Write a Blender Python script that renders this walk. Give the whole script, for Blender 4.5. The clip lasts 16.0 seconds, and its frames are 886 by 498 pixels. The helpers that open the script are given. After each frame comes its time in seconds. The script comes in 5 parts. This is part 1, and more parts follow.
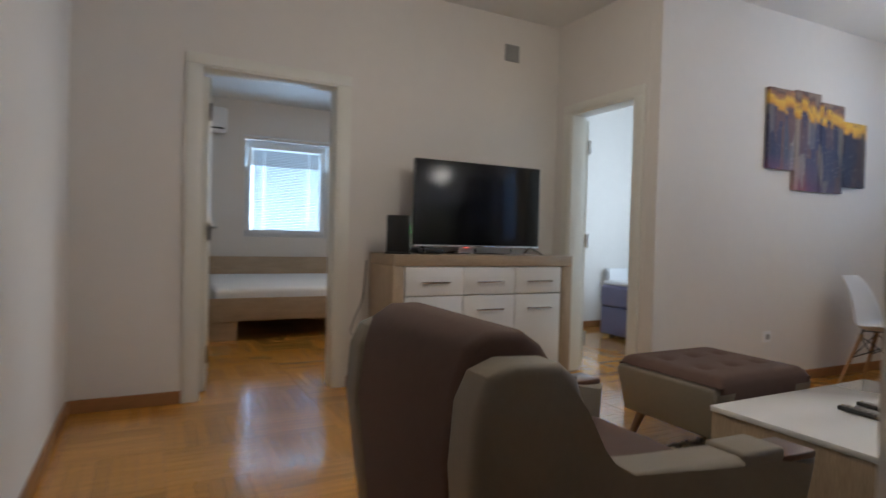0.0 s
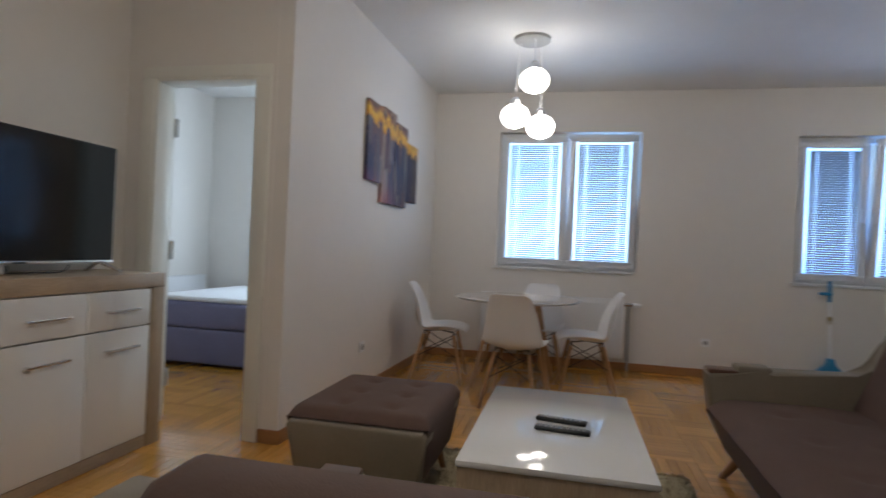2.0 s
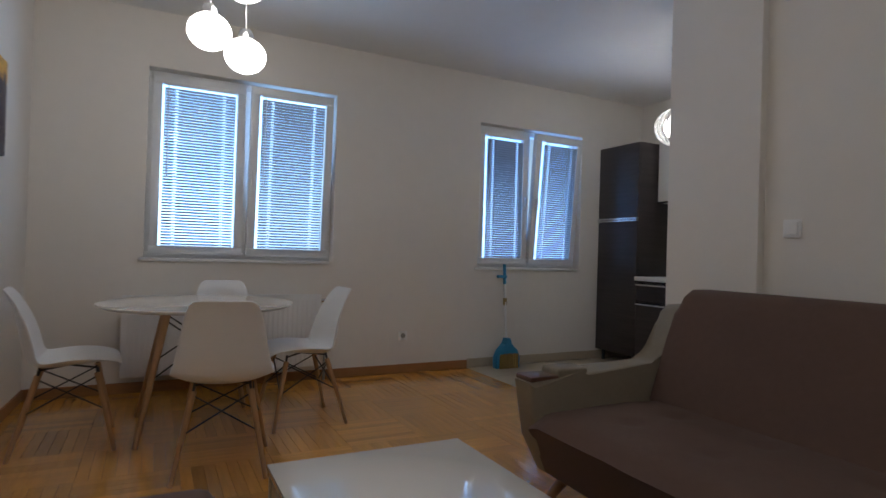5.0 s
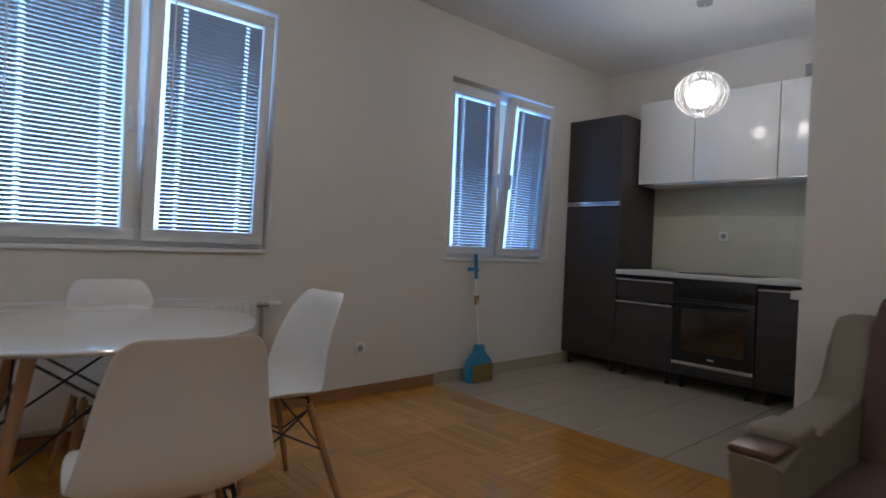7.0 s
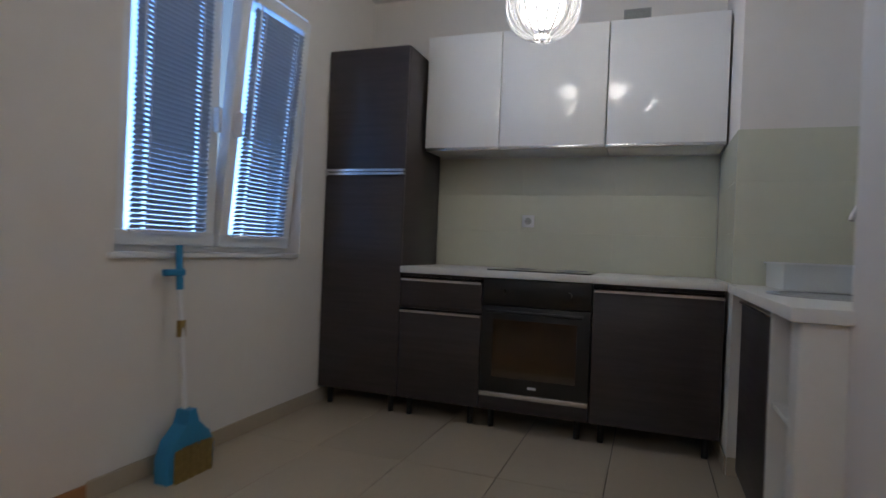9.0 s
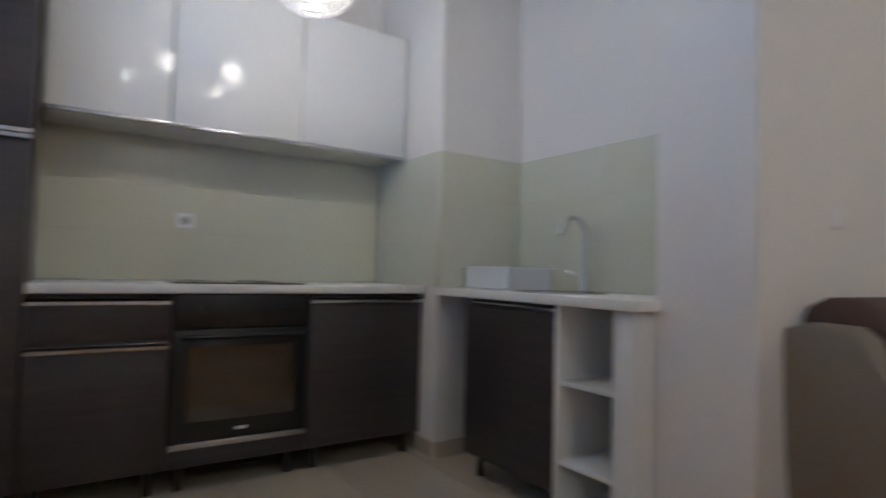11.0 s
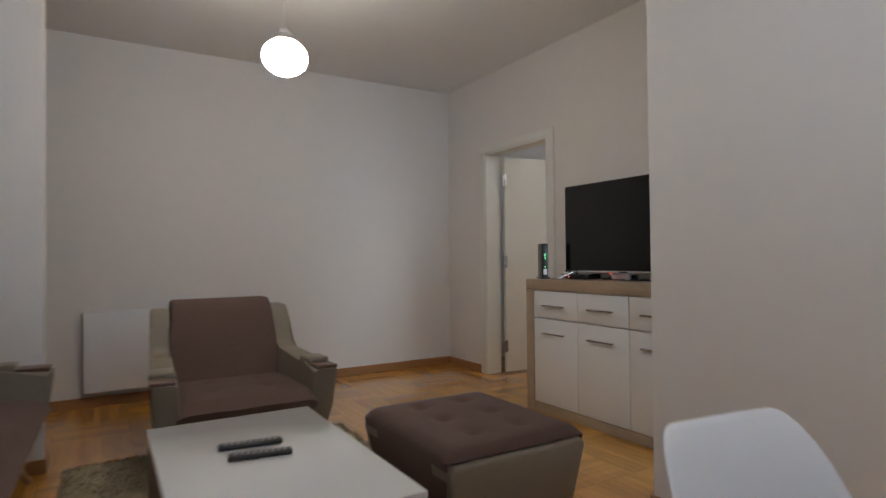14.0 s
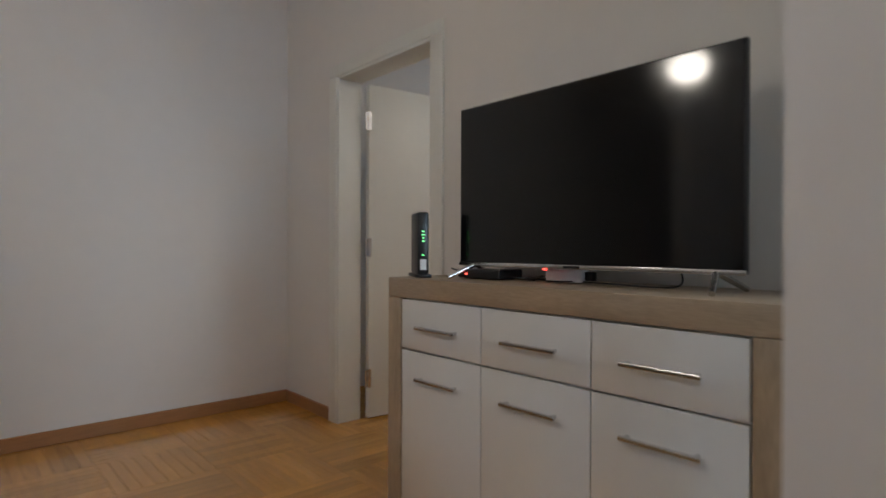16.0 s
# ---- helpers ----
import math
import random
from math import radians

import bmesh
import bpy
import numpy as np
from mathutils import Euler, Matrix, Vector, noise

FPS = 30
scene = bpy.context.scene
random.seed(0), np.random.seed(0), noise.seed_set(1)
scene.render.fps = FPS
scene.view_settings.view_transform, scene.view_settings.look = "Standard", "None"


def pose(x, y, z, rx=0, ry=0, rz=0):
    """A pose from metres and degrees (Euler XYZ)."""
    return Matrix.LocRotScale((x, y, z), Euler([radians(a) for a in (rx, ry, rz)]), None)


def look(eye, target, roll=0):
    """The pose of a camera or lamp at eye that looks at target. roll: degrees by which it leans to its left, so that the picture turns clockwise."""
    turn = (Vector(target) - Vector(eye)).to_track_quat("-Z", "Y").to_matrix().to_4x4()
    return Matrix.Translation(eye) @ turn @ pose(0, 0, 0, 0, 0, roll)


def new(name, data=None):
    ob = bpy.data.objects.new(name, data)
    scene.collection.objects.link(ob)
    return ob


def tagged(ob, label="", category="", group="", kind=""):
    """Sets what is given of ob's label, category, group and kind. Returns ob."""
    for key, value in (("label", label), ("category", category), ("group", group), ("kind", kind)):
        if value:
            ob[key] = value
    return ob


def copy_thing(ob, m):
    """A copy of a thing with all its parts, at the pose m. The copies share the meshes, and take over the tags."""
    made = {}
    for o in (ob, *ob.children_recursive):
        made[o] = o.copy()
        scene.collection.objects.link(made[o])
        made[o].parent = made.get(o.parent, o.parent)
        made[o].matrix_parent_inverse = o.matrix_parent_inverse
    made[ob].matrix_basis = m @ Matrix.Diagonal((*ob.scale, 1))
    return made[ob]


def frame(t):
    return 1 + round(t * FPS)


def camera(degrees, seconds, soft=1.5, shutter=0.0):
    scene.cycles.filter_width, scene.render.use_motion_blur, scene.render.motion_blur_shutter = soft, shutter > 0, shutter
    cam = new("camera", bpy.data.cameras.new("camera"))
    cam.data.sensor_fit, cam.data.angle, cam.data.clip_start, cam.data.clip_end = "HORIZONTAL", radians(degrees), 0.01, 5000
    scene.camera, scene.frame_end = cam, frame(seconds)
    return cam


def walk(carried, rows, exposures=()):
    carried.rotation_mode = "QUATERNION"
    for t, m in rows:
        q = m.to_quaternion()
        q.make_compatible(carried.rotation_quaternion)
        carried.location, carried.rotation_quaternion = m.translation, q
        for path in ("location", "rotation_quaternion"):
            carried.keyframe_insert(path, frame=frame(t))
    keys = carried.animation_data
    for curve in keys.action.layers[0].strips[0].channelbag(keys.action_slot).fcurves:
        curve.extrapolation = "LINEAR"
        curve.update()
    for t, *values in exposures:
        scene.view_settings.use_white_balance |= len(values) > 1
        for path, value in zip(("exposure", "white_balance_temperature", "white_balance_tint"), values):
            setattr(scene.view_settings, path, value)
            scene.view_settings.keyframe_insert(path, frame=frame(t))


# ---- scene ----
cam = camera(76.0, 16.0, shutter=0.6)

PATH = [
    (0, (0.396, -3.703, 1.034), (1.317, -1.929, 0.991), 1.5),
    (0.5, (0.462, -3.345, 1.052), (1.645, -1.734, 1.017), 1.7),
    (1, (0.494, -3.08, 1.079), (1.939, -1.698, 1.049), 2.1),
    (1.5, (0.455, -2.791, 1.137), (2.257, -1.923, 1.116), 2.4),
    (2, (0.479, -2.569, 1.11), (2.432, -2.137, 1.11), 2.5),
    (2.5, (0.485, -2.344, 1.108), (2.482, -2.236, 1.13), 2.3),
    (3, (0.47, -2.208, 1.1), (2.464, -2.358, 1.137), 2.0),
    (3.5, (0.699, -2.157, 1.108), (2.671, -2.49, 1.143), 2.0),
    (4, (1.015, -2.1, 1.097), (2.961, -2.563, 1.119), 1.8),
    (4.5, (1.36, -2.016, 1.076), (3.213, -2.769, 1.095), 1.7),
    (4.7, (1.505, -1.96, 1.067), (3.325, -2.789, 1.085), 1.7),
    (7, (3.147, -1.771, 1.033), (4.641, -3.102, 1.018), 2.4),
    (7.5, (3.555, -1.907, 1.032), (4.877, -3.408, 1.011), 2.6),
    (8, (3.733, -2.26, 1.0), (4.85, -3.919, 0.988), 2.4),
    (10.5, (5.444, -3.555, 1.015), (4.970, -5.497, 1.026), 2.55),
    (11, (5.639, -3.46, 0.972), (4.528, -5.122, 1.051), 1.5),
    (11.5, (5.953, -3.663, 1.019), (4.22, -4.657, 1.105), -0.2),
    (12, (5.975, -3.730, 1.085), (4.010, -4.090, 1.148), -0.4),
    (12.5, (5.887, -3.684, 1.069), (3.903, -3.437, 1.127), -0.5),
    (13, (5.697, -3.54, 1.072), (3.77, -3.007, 1.126), -0.5),
    (13.5, (5.345, -3.316, 1.097), (3.541, -2.452, 1.134), -0.5),
    (14, (4.926, -3.033, 1.074), (3.212, -2.003, 1.104), -0.6),
    (14.5, (4.559, -2.72, 1.082), (2.86, -1.665, 1.094), -0.5),
    (15, (4.169, -2.418, 1.064), (2.565, -1.223, 1.078), 0.0),
    (15.5, (3.858, -2.066, 1.029), (2.315, -0.794, 1.038), -0.2),
    (16, (3.547, -1.744, 1.033), (2.05, -0.417, 1.026), 0.2),
]
walk(cam, [(t, look(eye, target, roll)) for t, eye, target, roll in PATH],
     [(0, 0.30), (2, 0.12), (3.5, -0.15), (4.7, -0.2), (8, -0.2), (9.3, 0.0), (10.5, 0.2), (11.5, 0.48), (12.5, 0.38), (14, 0.25), (15, 0.18), (16, 0.14)])

# ---- light ----
world = bpy.data.worlds.new("world")
scene.world = world
world.use_nodes = True
wn = world.node_tree
sky = wn.nodes.new("ShaderNodeTexSky")
sky.sky_type = "NISHITA"
sky.sun_disc = False
sky.sun_elevation = radians(38)
sky.sun_rotation = radians(250)
wn.links.new(sky.outputs[0], wn.nodes["Background"].inputs[0])
wn.nodes["Background"].inputs[1].default_value = 0.15
sun = new("sun", bpy.data.lights.new("sun", "SUN"))
sun.data.energy, sun.data.angle, sun.data.color = 2.0, radians(0.5), (1, 0.95, 0.88)
sun.matrix_world = look((-8, -4, 9), (0, 0, 0))
GLOBE_LIGHT = 9.3
SKY_LAMP = 24.0


# ---- materials ----
def material(name, color, rough=0.5, metal=0.0, vary=0.06, scale=8.0, bump=0.0, bump_scale=60.0, coat=0.0, stretch=(1, 1, 1), island=0.0, random_piece=0.0, sheen=0.0):
    """A surface with colour variation at two scales and a fine relief."""
    m = bpy.data.materials.new(name)
    m.use_nodes = True
    n, l = m.node_tree.nodes, m.node_tree.links
    p = n["Principled BSDF"]
    p.inputs["Roughness"].default_value = rough
    p.inputs["Metallic"].default_value = metal
    p.inputs["Coat Weight"].default_value = coat
    p.inputs["Coat Roughness"].default_value = 0.08
    p.inputs["Sheen Weight"].default_value = sheen
    tc = n.new("ShaderNodeTexCoord")
    mp = n.new("ShaderNodeMapping")
    mp.inputs["Scale"].default_value = stretch
    l.new(tc.outputs["Object"], mp.inputs[0])
    a, b = n.new("ShaderNodeTexNoise"), n.new("ShaderNodeTexNoise")
    for node, sc in ((a, scale), (b, scale * 9)):
        l.new(mp.outputs[0], node.inputs["Vector"])
        node.inputs["Scale"].default_value = sc
        node.inputs["Detail"].default_value = 4
    mix = n.new("ShaderNodeMix")
    mix.data_type = "FLOAT"
    mix.inputs[0].default_value = 0.45
    l.new(a.outputs[0], mix.inputs[2])
    l.new(b.outputs[0], mix.inputs[3])
    hsv = n.new("ShaderNodeHueSaturation")
    hsv.inputs["Color"].default_value = (*color, 1)
    rng = n.new("ShaderNodeMapRange")
    rng.inputs[1].default_value, rng.inputs[2].default_value = 0.3, 0.7
    rng.inputs[3].default_value, rng.inputs[4].default_value = 1 - vary, 1 + vary
    l.new(mix.outputs[0], rng.inputs[0])
    value = rng.outputs[0]
    for amount, kind, out in ((island, "ShaderNodeNewGeometry", "Random Per Island"), (random_piece, "ShaderNodeObjectInfo", "Random")):
        if amount:
            g, r, mul = n.new(kind), n.new("ShaderNodeMapRange"), n.new("ShaderNodeMath")
            r.inputs[3].default_value, r.inputs[4].default_value = 1 - amount, 1 + amount
            l.new(g.outputs[out], r.inputs[0])
            mul.operation = "MULTIPLY"
            l.new(value, mul.inputs[0])
            l.new(r.outputs[0], mul.inputs[1])
            value = mul.outputs[0]
    l.new(value, hsv.inputs["Value"])
    l.new(hsv.outputs[0], p.inputs["Base Color"])
    rr = n.new("ShaderNodeMapRange")
    rr.inputs[3].default_value, rr.inputs[4].default_value = max(rough - 0.05, 0.02), min(rough + 0.08, 1)
    l.new(a.outputs[0], rr.inputs[0])
    l.new(rr.outputs[0], p.inputs["Roughness"])
    if bump:
        t, bp = n.new("ShaderNodeTexNoise"), n.new("ShaderNodeBump")
        t.inputs["Scale"].default_value = bump_scale
        l.new(mp.outputs[0], t.inputs["Vector"])
        bp.inputs["Strength"].default_value, bp.inputs["Distance"].default_value = bump, 0.004
        l.new(t.outputs[0], bp.inputs["Height"])
        l.new(bp.outputs[0], p.inputs["Normal"])
    return m


def glow(name, color, strength):
    m = bpy.data.materials.new(name)
    m.use_nodes = True
    p = m.node_tree.nodes["Principled BSDF"]
    p.inputs["Base Color"].default_value = (0.8, 0.8, 0.8, 1)
    p.inputs["Emission Color"].default_value = (*color, 1)
    p.inputs["Emission Strength"].default_value = strength
    return m


def glass(name, color=(1, 1, 1), rough=0.0):
    m = bpy.data.materials.new(name)
    m.use_nodes = True
    p = m.node_tree.nodes["Principled BSDF"]
    p.inputs["Base Color"].default_value = (*color, 1)
    p.inputs["Transmission Weight"].default_value = 1
    p.inputs["Roughness"].default_value = rough
    p.inputs["IOR"].default_value = 1.45
    return m


PAINT = material("wall_paint", (0.787, 0.750, 0.708), 0.62, vary=0.02, scale=1.3, bump=0.12, bump_scale=45)
CEIL = material("ceiling_paint", (0.80, 0.79, 0.77), 0.8, vary=0.02, scale=1.0, bump=0.1)
TRIM = material("trim_paint", (0.80, 0.79, 0.73), 0.35, vary=0.02, scale=3)
PVC = material("window_plastic", (0.82, 0.83, 0.84), 0.3, vary=0.015)
PARQUET = material("parquet_wood", (0.60, 0.283, 0.052), 0.08, vary=0.20, scale=2.2, bump=0.05, stretch=(2.0, 14, 4), island=0.17, coat=0.6)
PARQUET_PIECE = material("parquet_piece_wood", (0.60, 0.283, 0.052), 0.08, vary=0.20, scale=2.2, bump=0.05, stretch=(2.0, 14, 4), random_piece=0.17, coat=0.6)
JOINT = material("floor_joint", (0.20, 0.10, 0.035), 0.6)
BOARD = material("baseboard_wood", (0.36, 0.17, 0.065), 0.4, vary=0.14, scale=3, stretch=(3, 3, 20))
TILE = material("floor_tile", (0.47, 0.395, 0.295), 0.3, vary=0.05, scale=4, random_piece=0.04)
WALLTILE = material("wall_tile", (0.66, 0.655, 0.53), 0.22, vary=0.02, scale=2, random_piece=0.02)
GROUT = material("grout", (0.13, 0.12, 0.11), 0.8)
OAK = material("oak_laminate", (0.40, 0.30, 0.205), 0.45, vary=0.2, scale=1.6, stretch=(2, 12, 12), bump=0.06)
OAK_V = material("oak_laminate_upright", (0.42, 0.32, 0.22), 0.45, vary=0.22, scale=1.6, stretch=(9, 9, 1.6), bump=0.06)
GLOSS = material("white_gloss", (0.80, 0.80, 0.79), 0.05, vary=0.01, scale=2, coat=0.6)
WHITE = material("white_plastic", (0.83, 0.83, 0.84), 0.32, vary=0.015)
LAMINATE = material("white_laminate", (0.80, 0.79, 0.75), 0.4, vary=0.02)
DARKWOOD = material("dark_kitchen_wood", (0.046, 0.037, 0.037), 0.36, vary=0.32, scale=1.8, stretch=(1.2, 1.2, 22), bump=0.05)
TAUPE = material("taupe_leather", (0.235, 0.198, 0.150), 0.48, vary=0.07, scale=6, bump=0.12, bump_scale=220)
BROWN = material("brown_upholstery", (0.118, 0.069, 0.054), 0.85, vary=0.10, scale=4, bump=0.3, bump_scale=300, sheen=0.04)
CAP = material("arm_cap_wood", (0.105, 0.047, 0.028), 0.30, vary=0.2, scale=4, stretch=(10, 2, 10), coat=0.4)
LEG = material("leg_wood", (0.30, 0.155, 0.065), 0.4, vary=0.18, scale=4, stretch=(14, 14, 2))
BEECH = material("beech_leg_wood", (0.44, 0.25, 0.115), 0.42, vary=0.15, scale=4, stretch=(14, 14, 2))
CHROME = material("brushed_metal", (0.62, 0.62, 0.63), 0.22, metal=1.0, vary=0.04, stretch=(1, 30, 30))
BLACK = material("black_plastic", (0.012, 0.012, 0.013), 0.3, vary=0.1)
SCREEN = material("black_screen", (0.006, 0.006, 0.007), 0.09, vary=0.05)
WIRE = material("black_wire", (0.015, 0.015, 0.015), 0.4)
# brown in the base colour stands in for the parquet mirrored in the oven door
OVENGLASS = material("oven_glass", (0.035, 0.025, 0.018), 0.06, vary=0.1, coat=1.0)
BLUE = material("blue_plastic", (0.03, 0.26, 0.50), 0.35, vary=0.05)
YELLOW = material("straw_bristle", (0.33, 0.23, 0.075), 0.85, vary=0.3, scale=60, bump=0.6, bump_scale=300)
LAVENDER = material("lavender_bed_fabric", (0.155, 0.150, 0.245), 0.85, vary=0.08, scale=5, bump=0.3, bump_scale=280)
SHEET = material("white_bedding", (0.78, 0.78, 0.80), 0.9, vary=0.03, scale=4, bump=0.25, bump_scale=30)
SLAT = material("blind_slat", (0.36, 0.365, 0.38), 0.45, vary=0.03)
RUG = material("shaggy_rug", (0.40, 0.335, 0.215), 0.95, vary=0.25, scale=9, island=0.3)
GREY = material("grey_grille", (0.36, 0.36, 0.35), 0.5)
LEDGREEN = glow("green_led", (0.1, 1.0, 0.2), 3)
LEDRED = glow("red_led", (1.0, 0.05, 0.03), 3)
GLOBE = glow("opal_lamp_glass", (1.0, 0.965, 0.91), GLOBE_LIGHT)
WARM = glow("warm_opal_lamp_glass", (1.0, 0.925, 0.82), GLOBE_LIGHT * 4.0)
BULB = glow("bulb", (1.0, 0.965, 0.91), GLOBE_LIGHT * 2.4)
PANE = glass("window_glass")
RIBGLASS = glass("ribbed_glass", (1, 1, 1), 0.02)
CLEARBOX = material("frosted_box_plastic", (0.72, 0.74, 0.74), 0.3, vary=0.02)


def picture_material():
    """Towers of a city under a yellow evening sky; x runs along the wall, z up."""
    m = bpy.data.materials.new("city_print")
    m.use_nodes = True
    n, l = m.node_tree.nodes, m.node_tree.links
    p = n["Principled BSDF"]
    p.inputs["Roughness"].default_value = 0.55
    geo = n.new("ShaderNodeNewGeometry")
    sep = n.new("ShaderNodeSeparateXYZ")
    l.new(geo.outputs["Position"], sep.inputs[0])

    def mapped(scale):
        mp = n.new("ShaderNodeMapping")
        mp.inputs["Scale"].default_value = scale
        l.new(geo.outputs["Position"], mp.inputs[0])
        return mp.outputs[0]

    def noise_at(scale, detail):
        t = n.new("ShaderNodeTexNoise")
        t.inputs["Scale"].default_value, t.inputs["Detail"].default_value = 1.0, detail
        l.new(mapped(scale), t.inputs["Vector"])
        return t.outputs[0]

    def mix(fac, first, second, kind="MIX"):
        x = n.new("ShaderNodeMix")
        x.data_type, x.blend_type = "RGBA", kind
        for socket_in, v in ((x.inputs[0], fac), (x.inputs[6], first), (x.inputs[7], second)):
            if isinstance(v, (tuple, float)):
                socket_in.default_value = v
            else:
                l.new(v, socket_in)
        return x.outputs[2]

    def ramp(value, stops):
        c = n.new("ShaderNodeValToRGB")
        e = c.color_ramp.elements
        e[0].position, e[0].color = stops[0][0], (*stops[0][1], 1)
        e[1].position, e[1].color = stops[-1][0], (*stops[-1][1], 1)
        for pos, col in stops[1:-1]:
            e.new(pos).color = (*col, 1)
        l.new(value, c.inputs[0])
        return c.outputs[0]

    def span(value, a0, a1, b0, b1):
        q = n.new("ShaderNodeMapRange")
        for k, v in enumerate((a0, a1, b0, b1)):
            q.inputs[k + 1].default_value = v
        l.new(value, q.inputs[0])
        return q.outputs[0]

    height = span(sep.outputs[2], 1.45, 2.20, 0, 1)
    tower = n.new("ShaderNodeTexVoronoi")
    tower.distance = "CHEBYCHEV"
    tower.inputs["Scale"].default_value = 1.0
    l.new(mapped((17, 0.1, 3.2)), tower.inputs["Vector"])
    hue = n.new("ShaderNodeSeparateColor")
    l.new(tower.outputs["Color"], hue.inputs[0])
    wall_col = ramp(hue.outputs[0], [(0.0, (0.025, 0.035, 0.10)), (0.3, (0.07, 0.06, 0.11)), (0.55, (0.16, 0.08, 0.08)), (0.75, (0.05, 0.06, 0.12)), (0.92, (0.30, 0.25, 0.22)), (1.0, (0.33, 0.17, 0.08))])
    low = ramp(height, [(0.0, (0.45, 0.05, 0.09)), (0.14, (0.20, 0.05, 0.08)), (0.34, (0.0, 0.0, 0.0)), (1.0, (0.0, 0.0, 0.0))])
    glow_left = span(sep.outputs[0], 4.3, 5.05, 0.9, 0.05)
    city = mix(glow_left, wall_col, low, "ADD")
    shade = span(sep.outputs[0], 4.9, 5.5, 1.0, 0.35)
    city = mix(1.0, city, shade, "MULTIPLY")
    specks = ramp(noise_at((75, 10, 95), 1), [(0.0, (0, 0, 0)), (0.66, (0, 0, 0)), (0.78, (0.42, 0.36, 0.30))])
    city = mix(0.8, city, specks, "ADD")
    roof = n.new("ShaderNodeMath")
    roof.operation = "MULTIPLY_ADD"
    l.new(hue.outputs[1], roof.inputs[0])
    roof.inputs[1].default_value = -0.10
    l.new(height, roof.inputs[2])
    tilt = n.new("ShaderNodeMath")
    tilt.operation = "MULTIPLY_ADD"
    l.new(sep.outputs[0], tilt.inputs[0])
    tilt.inputs[1].default_value = 0.14
    l.new(roof.outputs[0], tilt.inputs[2])
    above = span(tilt.outputs[0], 1.35, 1.38, 0, 1)
    sky_band = n.new("ShaderNodeMath")
    sky_band.operation = "MULTIPLY_ADD"
    l.new(noise_at((6, 1, 18), 3), sky_band.inputs[0])
    sky_band.inputs[1].default_value = 0.5
    l.new(span(tilt.outputs[0], 1.36, 1.60, -0.2, 0.75), sky_band.inputs[2])
    sky_col = ramp(sky_band.outputs[0], [(0.0, (0.45, 0.17, 0.04)), (0.2, (0.72, 0.36, 0.05)), (0.42, (0.80, 0.50, 0.08)), (0.6, (0.42, 0.19, 0.09)), (0.8, (0.12, 0.07, 0.08)), (1.0, (0.30, 0.22, 0.18))])
    l.new(mix(above, city, sky_col), p.inputs["Base Color"])
    return m


PRINT = picture_material()


# ---- building helpers ----
def add_box(bm, lo, hi, bevel=0.0, seg=1, m=None):
    c = [(a + b) / 2 for a, b in zip(lo, hi)]
    s = [max(abs(b - a), 1e-4) for a, b in zip(lo, hi)]
    mat = Matrix.LocRotScale(c, None, s)
    if m is not None:
        mat = m @ mat
    r = bmesh.ops.create_cube(bm, size=1, matrix=mat)
    if bevel:
        edges = list({e for v in r["verts"] for e in v.link_edges})
        bmesh.ops.bevel(bm, geom=edges, offset=min(bevel, min(s) * 0.45), segments=seg, profile=0.5, affect="EDGES")
    return bm


def add_rod(bm, a, b, r0, r1=None, seg=12):
    a, b = Vector(a), Vector(b)
    q = (b - a).to_track_quat("Z", "Y").to_matrix().to_4x4()
    bmesh.ops.create_cone(bm, cap_ends=True, segments=seg, radius1=r0, radius2=r0 if r1 is None else r1, depth=(b - a).length, matrix=Matrix.Translation((a + b) / 2) @ q)
    return bm


def add_lathe(bm, profile, seg=32, at=(0, 0, 0)):
    rings = []
    for r, z in profile:
        rings.append([bm.verts.new((at[0] + r * math.cos(2 * math.pi * i / seg), at[1] + r * math.sin(2 * math.pi * i / seg), at[2] + z)) for i in range(seg)])
    for p, q in zip(rings, rings[1:]):
        for i in range(seg):
            bm.faces.new((p[i], p[(i + 1) % seg], q[(i + 1) % seg], q[i]))
    bm.faces.new(rings[0][::-1])
    bm.faces.new(rings[-1])
    return bm


def add_profile(bm, points, x0, x1, bevel=0.0, seg=2):
    """A side outline (y, z) drawn out along x."""
    a = [bm.verts.new((x0, y, z)) for y, z in points]
    b = [bm.verts.new((x1, y, z)) for y, z in points]
    n = len(points)
    faces = [bm.faces.new(a), bm.faces.new(b[::-1])]
    for i in range(n):
        faces.append(bm.faces.new((a[(i + 1) % n], a[i], b[i], b[(i + 1) % n])))
    if bevel:
        caps = list({e for f in faces[:2] for e in f.edges})
        bmesh.ops.bevel(bm, geom=caps, offset=bevel, segments=seg, profile=0.5, affect="EDGES")
    return bm


def part(name, bm, mat, parent=None, label="", smooth=False):
    bmesh.ops.recalc_face_normals(bm, faces=bm.faces)
    me = bpy.data.meshes.new(name)
    bm.to_mesh(me)
    bm.free()
    me.materials.append(mat)
    if smooth:
        me.shade_smooth()
        me.set_sharp_from_angle(angle=radians(40))
    ob = new(name, me)
    if parent is not None:
        ob.parent = parent
    if label:
        tagged(ob, label)
    return ob


def box(name, lo, hi, mat, parent=None, bevel=0.0, seg=2, label=""):
    return part(name, add_box(bmesh.new(), lo, hi, bevel, seg), mat, parent, label, smooth=bevel > 0)


def boxes(name, spans, mat, parent=None, bevel=0.0, label=""):
    bm = bmesh.new()
    for lo, hi in spans:
        add_box(bm, lo, hi, bevel)
    return part(name, bm, mat, parent, label)


def rod(name, a, b, r0, mat, parent=None, r1=None, label="", seg=12):
    return part(name, add_rod(bmesh.new(), a, b, r0, r1, seg), mat, parent, label, smooth=True)


